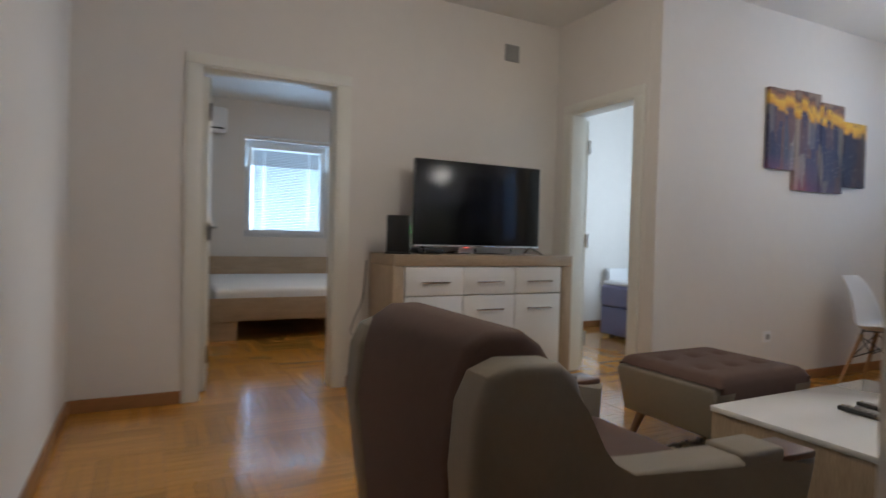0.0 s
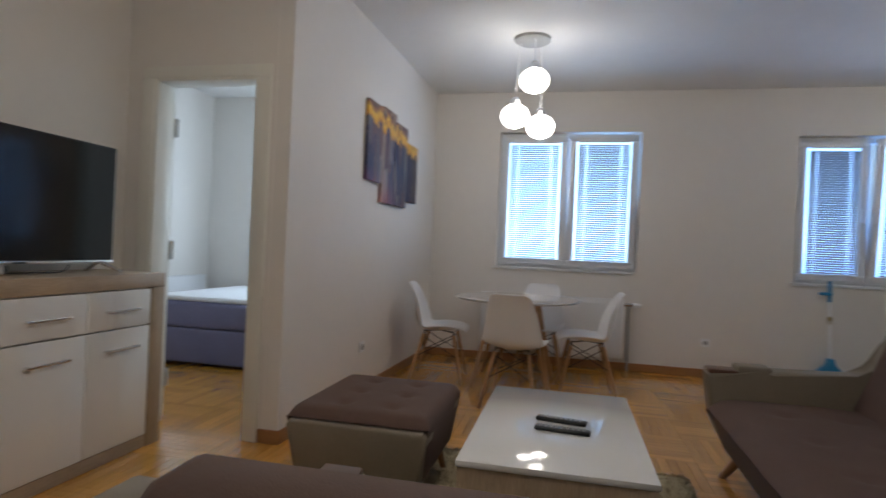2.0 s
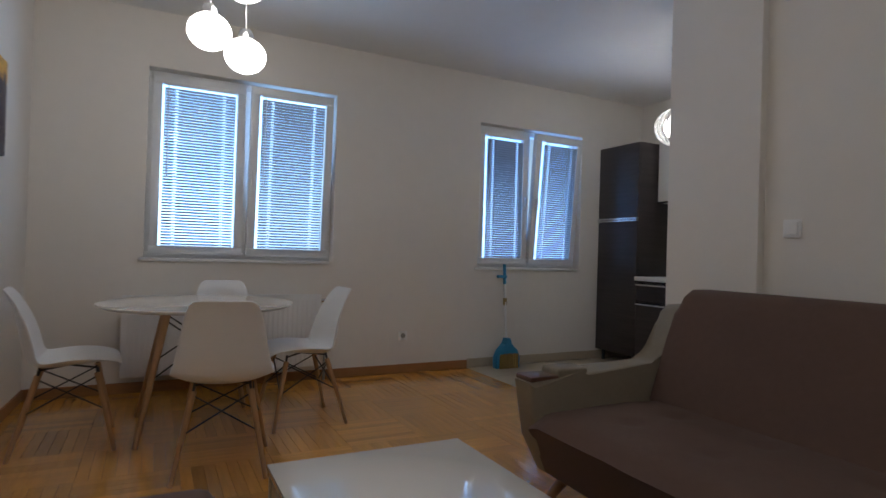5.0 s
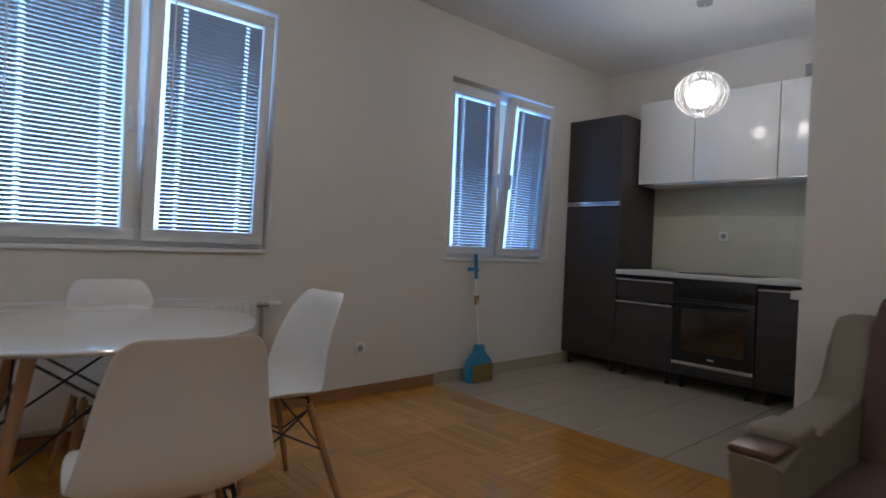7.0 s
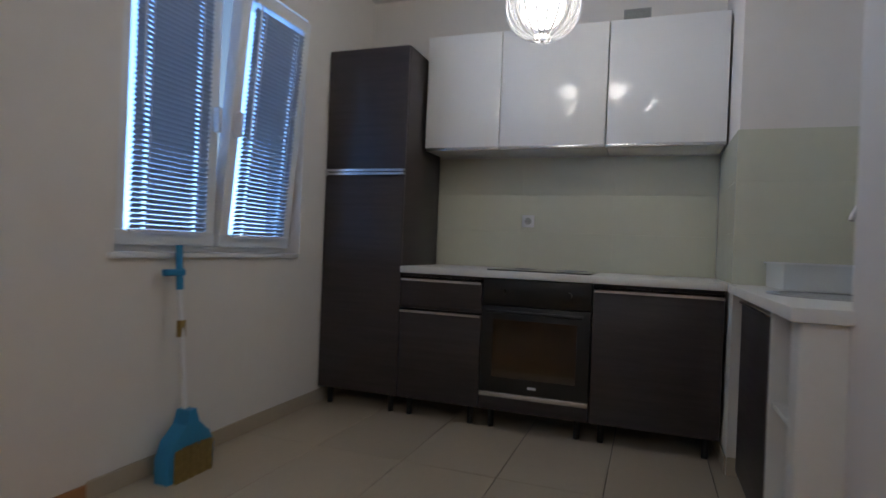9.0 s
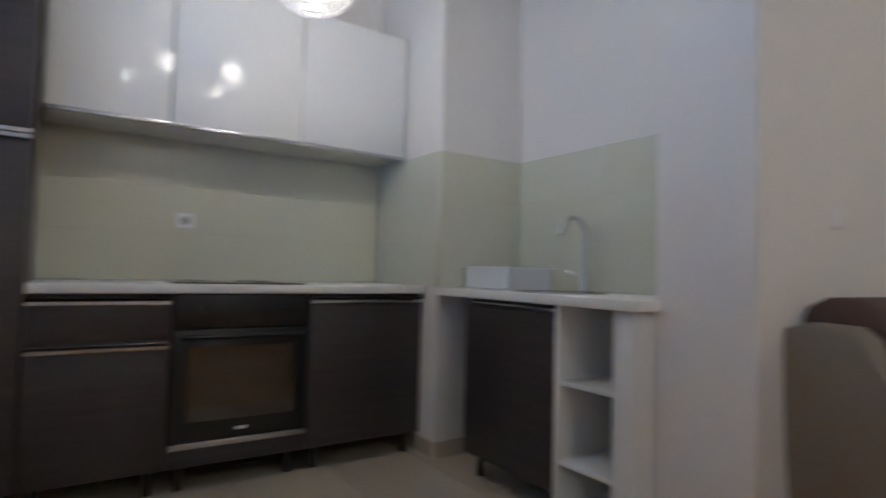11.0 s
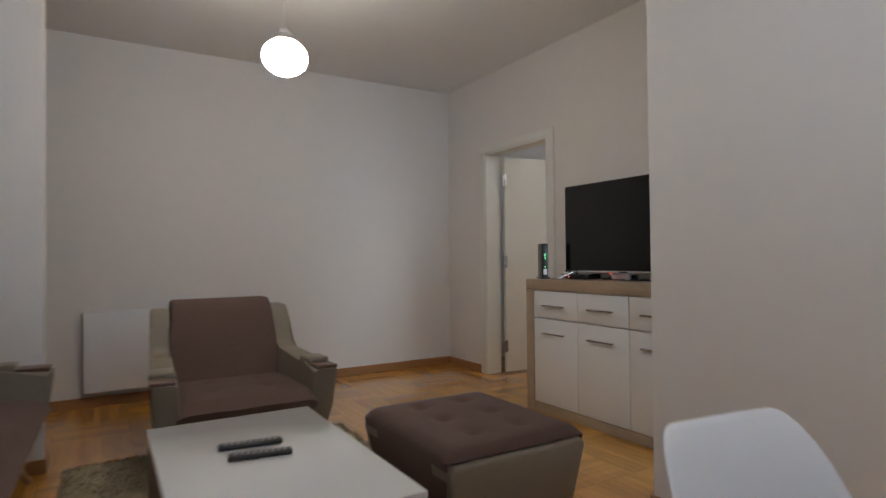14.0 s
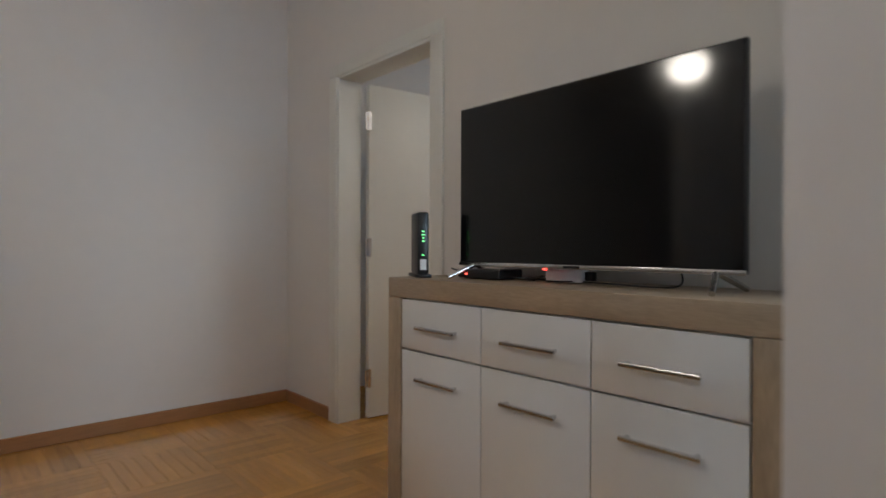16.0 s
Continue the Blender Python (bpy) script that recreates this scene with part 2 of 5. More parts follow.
def thing(name, m, label, category, group="", kind=""):
    ob = new(name)
    ob.matrix_basis = m
    ob.empty_display_size = 0.1
    return tagged(ob, label, category, group, kind)


def tube(name, points, r, mat, parent=None, label=""):
    cu = bpy.data.curves.new(name, "CURVE")
    cu.dimensions = "3D"
    sp = cu.splines.new("POLY")
    sp.points.add(len(points) - 1)
    for p, co in zip(sp.points, points):
        p.co = (*co, 1)
    cu.bevel_depth, cu.bevel_resolution = r, 2
    tmp = bpy.data.objects.new(name, cu)
    me = bpy.data.meshes.new_from_object(tmp)
    bpy.data.objects.remove(tmp)
    me.materials.clear()
    me.materials.append(mat)
    me.name = name
    ob = new(name, me)
    if parent is not None:
        ob.parent = parent
    if label:
        tagged(ob, label)
    return ob


# ---- setting ----
H = 2.745
EAST, NORTH2, WALL2, KITCHEN = 6.305, -1.155, 3.33, -6.67
COLUMN_X, COLUMN_Y = 4.0, -5.95


def wall(name, axis, lo, hi, span, holes=(), label="plain white painted wall"):
    """A wall across axis ('x' or 'y') from lo to hi thick, along span, with holes (a, b, z0, z1)."""
    bm = bmesh.new()
    cuts = sorted(holes)
    def piece(a, b, z0, z1):
        if axis == "x":
            add_box(bm, (lo, a, z0), (hi, b, z1))
        else:
            add_box(bm, (a, lo, z0), (b, hi, z1))
    at = span[0]
    for a, b, z0, z1 in cuts:
        piece(at, a, 0, H)
        if z0 > 0:
            piece(a, b, 0, z0)
        piece(a, b, z1, H)
        at = b
    piece(at, span[1], 0, H)
    return tagged(part(name, bm, PAINT), label, "wall", kind="structure")


D1 = (0.655, 1.515, 2.03)
D2 = (-0.86, -0.19, 2.03)
W1 = (-3.225, -1.84, 0.96, 2.34)
W2 = (-5.84, -4.615, 0.935, 2.302)
W3 = (1.50, 2.60, 0.97, 2.25)
W4 = (-0.75, 0.35, 0.95, 2.30)
wall("wall_west", "x", -0.15, 0.0, (-6.95, 4.25))
wall("wall_tv", "y", 0.0, 0.13, (0.0, WALL2 + 0.12), [(D1[0], D1[1], 0, D1[2])], "white painted wall with a doorway behind the television")
wall("wall_bedroom_door", "x", WALL2, WALL2 + 0.12, (-0.96, 0.0), [(D2[0], D2[1], 0, D2[2])], "short white wall with a narrow doorway")
skew = tagged(part("wall_picture", add_box(bmesh.new(), (0, 0, 0), (3.1, 0.12, H)), PAINT), "white painted wall with a canvas print", "wall", kind="structure")
skew.matrix_basis = pose(WALL2, -1.055, 0, 0, 0, -1.9)
wall("wall_east", "x", EAST, EAST + 0.25, (-6.95, 1.62), [W1, W2, W4], "white outer wall with windows")
wall("wall_kitchen", "y", KITCHEN - 0.15, KITCHEN, (0.0, EAST))
sofa_wall = tagged(part("wall_sofa", add_box(bmesh.new(), (0, -0.12, 0), (1.985, 0, H)), PAINT), "white painted wall behind the sofa", "wall", kind="structure")
sofa_wall.matrix_basis = pose(1.395, -4.36, 0, 0, 0, -1.5)
wall("wall_pier", "y", -4.715, -4.365, (3.37, 3.884), label="white wall pier between kitchen and sofa")
wall("wall_sink", "x", 3.33, 3.45, (KITCHEN, -4.715))
wall("wall_column", "y", KITCHEN, COLUMN_Y, (3.45, COLUMN_X), label="white boxed column in the kitchen corner")
wall("wall_hall", "x", 1.30, 1.40, (KITCHEN, -3.29), label="white wall end beside the entrance hall")
wall("wall_bedroom_north", "y", 4.10, 4.25, (0.0, WALL2 + 0.12), [W3])
wall("wall_between_bedrooms", "x", WALL2, WALL2 + 0.12, (0.13, 4.10))
wall("wall_bedroom_two_north", "y", 1.50, 1.62, (WALL2 + 0.12, EAST))
tagged(box("ceiling", (-0.15, -6.95, H), (EAST + 0.25, 4.25, H + 0.15), CEIL), "plain white painted ceiling", "ceiling", kind="structure")
floor = tagged(box("floor", (-0.15, -6.95, -0.2), (EAST + 0.25, 4.25, -0.012), JOINT), "honey-coloured parquet laid in alternating square blocks", "floor", kind="structure")
TILES_Y = -4.53


def baseboard(name, runs, mat, h, label):
    bm = bmesh.new()
    for lo, hi in runs:
        add_box(bm, (lo[0], lo[1], 0), (hi[0], hi[1], h), 0.004)
    tagged(part(name, bm, mat), label, "baseboard", kind="structure")


bt = 0.014
baseboard("baseboard", [((0, -6.7), (bt, 0)), ((bt, -bt), (D1[0] - 0.08, 0)), ((D1[1] + 0.08, -bt), (WALL2, 0)),
                        ((WALL2 - bt, -1.055 - bt), (WALL2, D2[0] - 0.075)),
                        ((EAST - bt, TILES_Y), (EAST, NORTH2 - bt)), 
                        ((1.40, -4.345), (1.40 + bt, -3.29)), ((1.30, -3.29), (1.40 + bt, -3.29 + bt)), ((3.37, -4.365), (3.884, -4.365 + bt)),
                        ((WALL2 + 0.12, 1.486), (EAST, 1.5)), ((0.4, 4.086), (WALL2, 4.10))], BOARD, 0.075, "low brown wooden baseboard")
baseboard("baseboard_tiled", [((EAST - 0.01, KITCHEN), (EAST, TILES_Y)), ((3.884, -4.70), (3.894, -4.37)), ((3.45, COLUMN_Y), (COLUMN_X, COLUMN_Y + 0.01)), ((COLUMN_X, -6.62), (COLUMN_X + 0.01, COLUMN_Y))], TILE, 0.085, "beige tile baseboard strip")


strip = tagged(part("baseboard_picture", add_box(bmesh.new(), (-0.014, -0.014, 0), (2.98, 0, 0.075), 0.004), BOARD), "low brown wooden baseboard", "baseboard", kind="structure")
strip.matrix_basis = skew.matrix_basis
strip = tagged(part("baseboard_sofa", add_box(bmesh.new(), (0.02, 0, 0), (1.97, 0.014, 0.075), 0.004), BOARD), "low brown wooden baseboard", "baseboard", kind="structure")
strip.matrix_basis = sofa_wall.matrix_basis


def door_frame(name, axis, at, thick, a, b, top, side, leafmat=TRIM):
    """Lining and trim of a doorway; side: +1 or -1, the way the living room lies."""
    f = thing(name, Matrix.Identity(4), "cream painted door frame round an open doorway", "door frame", kind="structure")
    def bx(n, u0, u1, v0, v1, z0, z1, bev=0.004):
        if axis == "y":
            box(n, (u0, v0, z0), (u1, v1, z1), TRIM, f, bev)
        else:
            box(n, (v0, u0, z0), (v1, u1, z1), TRIM, f, bev)
    lo, hi = at - 0.012, at + thick + 0.012
    bx("jamb", a - 0.002, a + 0.022, lo, hi, 0, top)
    bx("jamb", b - 0.022, b + 0.002, lo, hi, 0, top)
    bx("head", a + 0.022, b - 0.022, lo, hi, top - 0.022, top + 0.002)
    for v0, v1 in ((lo - 0.008, lo + 0.010), (hi - 0.010, hi + 0.008)):
        bx("trim", a - 0.075, a + 0.006, v0, v1, 0, top - 0.006)
        bx("trim", b - 0.006, b + 0.075, v0, v1, 0, top - 0.006)
        bx("trim", a - 0.075, b + 0.075, v0, v1, top - 0.006, top + 0.06)
    return f


door_frame("door_frame_1", "y", 0.0, 0.13, D1[0], D1[1], D1[2], -1)
door_frame("door_frame_2", "x", WALL2, 0.12, D2[0], D2[1], D2[2], -1)


def door_leaf(name, m, width, height, label, hinges=True):
    d = thing(name, m, label, "door", kind="structure")
    box("leaf", (0.0, -0.02, 0.012), (width, 0.02, height), TRIM, d, 0.003)
    for s in (-1, 1):
        box("plate", (width - 0.075, s * 0.0225 - 0.0025, 0.93), (width - 0.04, s * 0.0225 + 0.0025, 1.13), CHROME, d, 0.002)
        h = rod("door_handle", (width - 0.058, s * 0.02, 1.06), (width - 0.058, s * 0.065, 1.06), 0.008, CHROME, d)
        rod("lever", (width - 0.058, s * 0.062, 1.06), (width - 0.17, s * 0.062, 1.06), 0.009, CHROME, h)
    if hinges:
        for z in (0.25, 1.03, 1.78):
            boxes("hinge", [((-0.028, -0.028, z - 0.05), (0.012, -0.021, z + 0.05)), ((-0.012, -0.036, z - 0.055), (0.004, -0.020, z + 0.055))], CHROME, d)
    return d


door_leaf("door_1", pose(D1[0] + 0.05, 0.17, 0, 0, 0, 84), 0.80, 2.0, "white bedroom door standing open with metal lever handle")
door_leaf("door_2", pose(WALL2 + 0.17, D2[1] + 0.02, 0, 0, 0, 66), 0.62, 1.99, "white narrow bedroom door standing open")


# ---- windows and blinds ----
def window(name, m, width, height, sashes, tilts, label, tag, slants=(-40, -40)):
    """Local x along the wall, y outwards, z up from the opening's lower edge."""
    w = thing(name, m, label, "window", kind="structure")
    d0, d1 = 0.10, 0.17
    def bar(n, lo, hi, p=w, mat=PVC):
        return box(n, lo, hi, mat, p, 0.004)
    f = 0.05
    bar("window_frame", (0, d0, 0), (width, d1, f))
    bar("window_frame", (0, d0, height - f), (width, d1, height))
    bar("window_frame", (0, d0, f), (f, d1, height - f))
    bar("window_frame", (width - f, d0, f), (width, d1, height - f))
    if sashes > 1:
        bar("mullion", (width / 2 - 0.03, d0 + 0.01, f), (width / 2 + 0.03, d1, height - f))
    sw = width / sashes
    for i in range(sashes):
        x0, x1 = sw * i + 0.028, sw * (i + 1) - 0.028
        if sashes > 1:
            x0, x1 = (x0, x1 + 0.012) if i == 0 else (x0 - 0.012, x1)
        base = Matrix.Translation((0, d0 - 0.004, 0.03)) @ Matrix.Rotation(radians(tilts[i]), 4, "X")
        s = new("sash")
        s.parent = w
        s.matrix_basis = base
        hs, b = height - 0.06, 0.062
        for lo, hi in (((x0, -0.035, 0), (x1, 0.03, b)), ((x0, -0.035, hs - b), (x1, 0.03, hs)), ((x0, -0.035, b), (x0 + b, 0.03, hs - b)), ((x1 - b, -0.035, b), (x1, 0.03, hs - b))):
            bar("sash_bar", lo, hi, s)
        g = box("pane", (x0 + b - 0.005, 0.004, b - 0.005), (x1 - b + 0.005, 0.012, hs - b + 0.005), PANE, s)
        g.visible_shadow = False
        hx = x1 - 0.03 if (i == 0 and sashes > 1) else x0 + 0.03
        box("window_handle", (hx - 0.012, -0.075, hs * 0.42), (hx + 0.012, -0.035, hs * 0.42 + 0.12), WHITE, s, 0.006)
        blind(m @ base, x0 + b + 0.012, x1 - b - 0.012, b - 0.01, hs - b + 0.012, tag, slants[i])
    return w


def blind(m, x0, x1, z0, z1, tag, slant):
    b = thing("venetian_blind", m, "grey aluminium venetian blind lowered over the pane", "blind", tag)
    box("headrail", (x0, -0.062, z1 - 0.028), (x1, -0.036, z1), WHITE, b, 0.003)
    box("bottom_rail", (x0, -0.058, z0), (x1, -0.040, z0 + 0.014), WHITE, b, 0.003)
    bm = bmesh.new()
    t = radians(slant)
    w2 = 0.0125
    notch = 0.011
    marks = [x0 + 0.003]
    for fx in (0.17, 0.83):
        marks += [x0 + (x1 - x0) * fx - notch, x0 + (x1 - x0) * fx + notch]
    marks.append(x1 - 0.003)
    for seg in range(5):
        ks = (0, 1, 2, 3) if seg % 2 == 0 else (0, 1, 2)
        rows = []
        for k in ks:
            u = -1 + 2 * k / 3
            y, z = u * w2, 0.0022 * (1 - u * u)
            yy, zz = y * math.cos(t) - z * math.sin(t), y * math.sin(t) + z * math.cos(t)
            rows.append([bm.verts.new((x, yy, zz + e)) for e in (0, 0.0006) for x in (marks[seg], marks[seg + 1])])
        for p, q in zip(rows, rows[1:]):
            bm.faces.new((p[0], p[1], q[1], q[0]))
            bm.faces.new((p[3], p[2], q[2], q[3]))
            bm.faces.new((p[2], p[0], q[0], q[2]))
            bm.faces.new((p[1], p[3], q[3], q[1]))
        p, q = rows[0], rows[-1]
        bm.faces.new((p[0], p[2], p[3], p[1]))
        bm.faces.new((q[0], q[1], q[3], q[2]))
    first = part("slat", bm, SLAT, b)
    n = int((z1 - z0 - 0.05) / 0.0215)
    first.location = (0, -0.049, z0 + 0.024)
    for k in range(1, n):
        o = new("slat", first.data)
        o.parent = b
        o.location = (0, -0.049, z0 + 0.024 + 0.0215 * k)
    for fx in (0.17, 0.83):
        x = x0 + (x1 - x0) * fx
        rod("cord", (x, -0.064, z0 + 0.01), (x, -0.064, z1 - 0.02), 0.0014, WHITE, b, seg=6)
        rod("cord", (x, -0.036, z0 + 0.01), (x, -0.036, z1 - 0.02), 0.0014, WHITE, b, seg=6)
    rod("tilt_wand", (x0 + 0.03, -0.07, z0 + 0.5), (x0 + 0.03, -0.062, z1 - 0.02), 0.004, WHITE, b, seg=8)


window("window_1", pose(EAST, W1[1], W1[2], 0, 0, -90), W1[1] - W1[0], W1[3] - W1[2], 2, (0, 3.5), "white two-sash plastic window, one sash tilted open", "blinds of the dining window", (-31, -40))
window("window_2", pose(EAST, W2[1], W2[2], 0, 0, -90), W2[1] - W2[0], W2[3] - W2[2], 2, (0, 4.5), "white two-sash kitchen window, one sash tilted open", "blinds of the kitchen window", (-43, -43))
window("window_3", pose(W3[0], 4.10, W3[2]), W3[1] - W3[0], W3[3] - W3[2], 1, (0,), "white plastic bedroom window with lowered blind", "bedroom blind")
for nm, wd in (("windowsill_1", W1), ("windowsill_2", W2)):
    tagged(box(nm, (EAST - 0.02, wd[0] + 0.03, wd[2] - 0.022), (EAST + 0.10, wd[1] + 0.03, wd[2] + 0.002), PVC, None, 0.005), "narrow white window sill", "window sill", kind="structure")
tagged(box("roller_box_1", (2 * 0 + W3[0] - 0.03, 4.07, W3[3] + 0.03), (W3[1] + 0.03, 4.10, W3[3] + 0.055), PVC, None, 0.004), "slim white strip above the bedroom window", "trim", kind="structure")

DAY_BLUE, DAY_DEEP, DAY_PALE = (0.28, 0.55, 1.0), (0.16, 0.42, 1.0), (0.62, 0.80, 1.0)
for nm, eye, to, sx, sy, k, tint in (("window_light_1", (EAST + 0.235, (W1[0] + W1[1]) / 2, 1.64), (0, (W1[0] + W1[1]) / 2, 1.2), 1.36, 1.36, 0.95, DAY_BLUE),
                                     ("window_light_2", (EAST + 0.235, (W2[0] + W2[1]) / 2, 1.61), (0, (W2[0] + W2[1]) / 2, 1.2), 1.28, 1.34, 0.75, DAY_DEEP),
                                     ("window_light_3", (2.05, 4.23, 1.61), (2.05, 0, 1.2), 1.08, 1.26, 0.9, (0.42, 0.68, 1.0)),
                                     ("window_light_4", (EAST + 0.2, -0.2, 1.62), (3, -0.2, 1.2), 1.08, 1.33, 1.75, DAY_PALE)):
    la = new(nm, bpy.data.lights.new(nm, "AREA"))
    la.data.shape, la.data.size, la.data.size_y = "RECTANGLE", sx, sy
    la.data.energy, la.data.color = SKY_LAMP * k, tint
    la.matrix_world = look(eye, to)


# ---- living room ----
def seating(name, m, width, label, category, back_h=0.87, seats=1, deep=1.0, squat=1.0, taper=0.0):
    """Upholstered seat; local x along its width, y from the front (0) to the back, z up."""
    s = thing(name, m, label, category)
    half, aw, k = width / 2, 0.125, 1.0
    arm = [(0.10, 0.15), (0.03, 0.30), (0.0, 0.535), (0.25, 0.545), (0.28, 0.570), (0.62, 0.578), (0.69, 0.590), (0.725, 0.63), (0.755, 0.73), (0.778, 0.795), (0.82, 0.828), (0.93, 0.832), (0.99, 0.81), (1.02, 0.75), (1.03, 0.62), (0.98, 0.15)]
    for sx in (-1, 1):
        bm = add_profile(bmesh.new(), arm, sx * half, sx * (half - aw), 0.022, 3)
        for v in bm.verts:
            if v.co.z < 0.6:
                v.co.x -= sx * 0.07 * (0.6 - v.co.z)
        a = part("arm", bm, TAUPE, s, "taupe leather side and arm", smooth=True)
        cx = sx * (half - aw / 2)
        bm = bmesh.new()
        add_box(bm, (cx - 0.058, 0.012, 0.532), (cx + 0.058, 0.145, 0.556), 0.008, 2)
        part("arm_cap", bm, CAP, a, "dark polished wood arm cap", smooth=True)
        bm = bmesh.new()
        add_box(bm, (cx - 0.060, 0.135, 0.54), (cx + 0.060, 0.285, 0.582), 0.012, 3)
        part("arm_pad", bm, TAUPE, a, smooth=True)
    inner = half - aw + 0.006
    back = [(0.66, 0.30), (0.60, 0.42), (0.70, 0.66), (0.755, 0.80), (0.79, back_h - 0.02), (0.84, back_h + 0.012), (0.93, back_h + 0.012), (0.985, back_h - 0.02), (1.01, back_h - 0.09), (1.03, 0.62), (0.98, 0.17), (0.80, 0.17)]
    bm = add_profile(bmesh.new(), back, -inner + 0.004, inner - 0.004, 0.03, 3)
    part("backrest", bm, BROWN, s, "brown fabric backrest", smooth=True)
    bm = bmesh.new()
    nx, ny = 30 * seats + 8, 22
    grid = {}
    for i in range(nx + 1):
        for j in range(ny + 1):
            u, v = -1 + 2 * i / nx, j / ny
            edge = min(1 - abs(u), 1.0) * half
            z = 0.415 - 0.05 * max(0, 1 - v / 0.14) ** 2 - 0.02 * max(0, 1 - edge / 0.06) + 0.012 * math.sin(v * 3.1) + 0.004 * noise.noise((u * 5 * half, v * 5, 0))
            for bu in ([-0.72, -0.36, 0.0, 0.36, 0.72] if seats > 1 else [-0.42, 0.42]):
                for bv in (0.36, 0.68):
                    z -= 0.016 * math.exp(-(((u - bu) * inner) ** 2 + ((v - bv) * 0.7) ** 2) / 0.035 ** 2)
            grid[i, j] = bm.verts.new((u * inner, 0.005 + 0.70 * v, z))
    for i in range(nx):
        for j in range(ny):
            bm.faces.new((grid[i, j], grid[i + 1, j], grid[i + 1, j + 1], grid[i, j + 1]))
    loop = [grid[i, 0] for i in range(nx + 1)]
    low = [bm.verts.new((v.co.x, 0.035, 0.30)) for v in loop]
    low2 = [bm.verts.new((v.co.x, 0.09, 0.16)) for v in loop]
    for i in range(nx):
        bm.faces.new((low[i], low[i + 1], loop[i + 1], loop[i]))
        bm.faces.new((low2[i], low2[i + 1], low[i + 1], low[i]))
    part("seat", bm, BROWN, s, "brown fabric seat cushion", smooth=True)
    box("seat_frame", (-inner + 0.02, 0.10, 0.145), (inner - 0.02, 0.96, 0.20), BROWN, s, 0.01)
    for sx in (-1, 1):
        rod("leg", (sx * (half - 0.16), 0.17, 0.15), (sx * (half - 0.10), 0.09, 0.0), 0.026, LEG, s, 0.014, "tapered brown wooden leg")
        rod("leg", (sx * (half - 0.16), 0.86, 0.15), (sx * (half - 0.10), 0.94, 0.0), 0.026, LEG, s, 0.014, "tapered brown wooden leg")
    for o in s.children_recursive:
        for v in o.data.vertices:
            v.co.x *= 1 - taper * min(max(v.co.y, 0), 1)
            v.co.y *= deep
            v.co.z = v.co.z * squat if v.co.z < 0.58 else 0.58 * squat + (v.co.z - 0.58) * 1.04
    return s


seating("sofa", pose(2.575, -3.262, 0, 0, 0, 178.8), 2.33, "brown fabric sofa with taupe leather arms against the wall", "sofa", 0.895, 2, 1.09)
seating("armchair", pose(1.975, -2.39, 0, 0, 0, 90), 0.93, "brown fabric armchair with taupe leather arms and wood caps", "armchair", 0.865, 1, 1.0, 0.90, 0.16)


def cushion():
    bm = bmesh.new()
    n, g = 14, {}
    for side in (-1, 1):
        for i in range(n + 1):
            for j in range(n + 1):
                u, v = -1 + 2 * i / n, -1 + 2 * j / n
                pinch = 1 - 0.07 * (1 - u * u) * abs(v) ** 3 - 0.07 * (1 - v * v) * abs(u) ** 3
                th = 0.065 * ((1 - u ** 4) * (1 - v ** 4)) ** 0.6
                if th < 1e-5 and side == 1:
                    g[side, i, j] = g[-1, i, j]
                else:
                    g[side, i, j] = bm.verts.new((u * 0.20 * pinch, side * th, 0.20 + v * 0.19 * pinch))
        for i in range(n):
            for j in range(n):
                try:
                    bm.faces.new((g[side, i, j], g[side, i + 1, j], g[side, i + 1, j + 1], g[side, i, j + 1]))
                except ValueError:
                    pass
    c = part("throw_pillow", bm, BROWN, None, smooth=True)
    c.matrix_basis = pose(1.70, -3.66, 0.418, 12, 7, 74)
    return tagged(c, "square dark brown throw pillow leaning on the sofa", "pillow")


cushion()


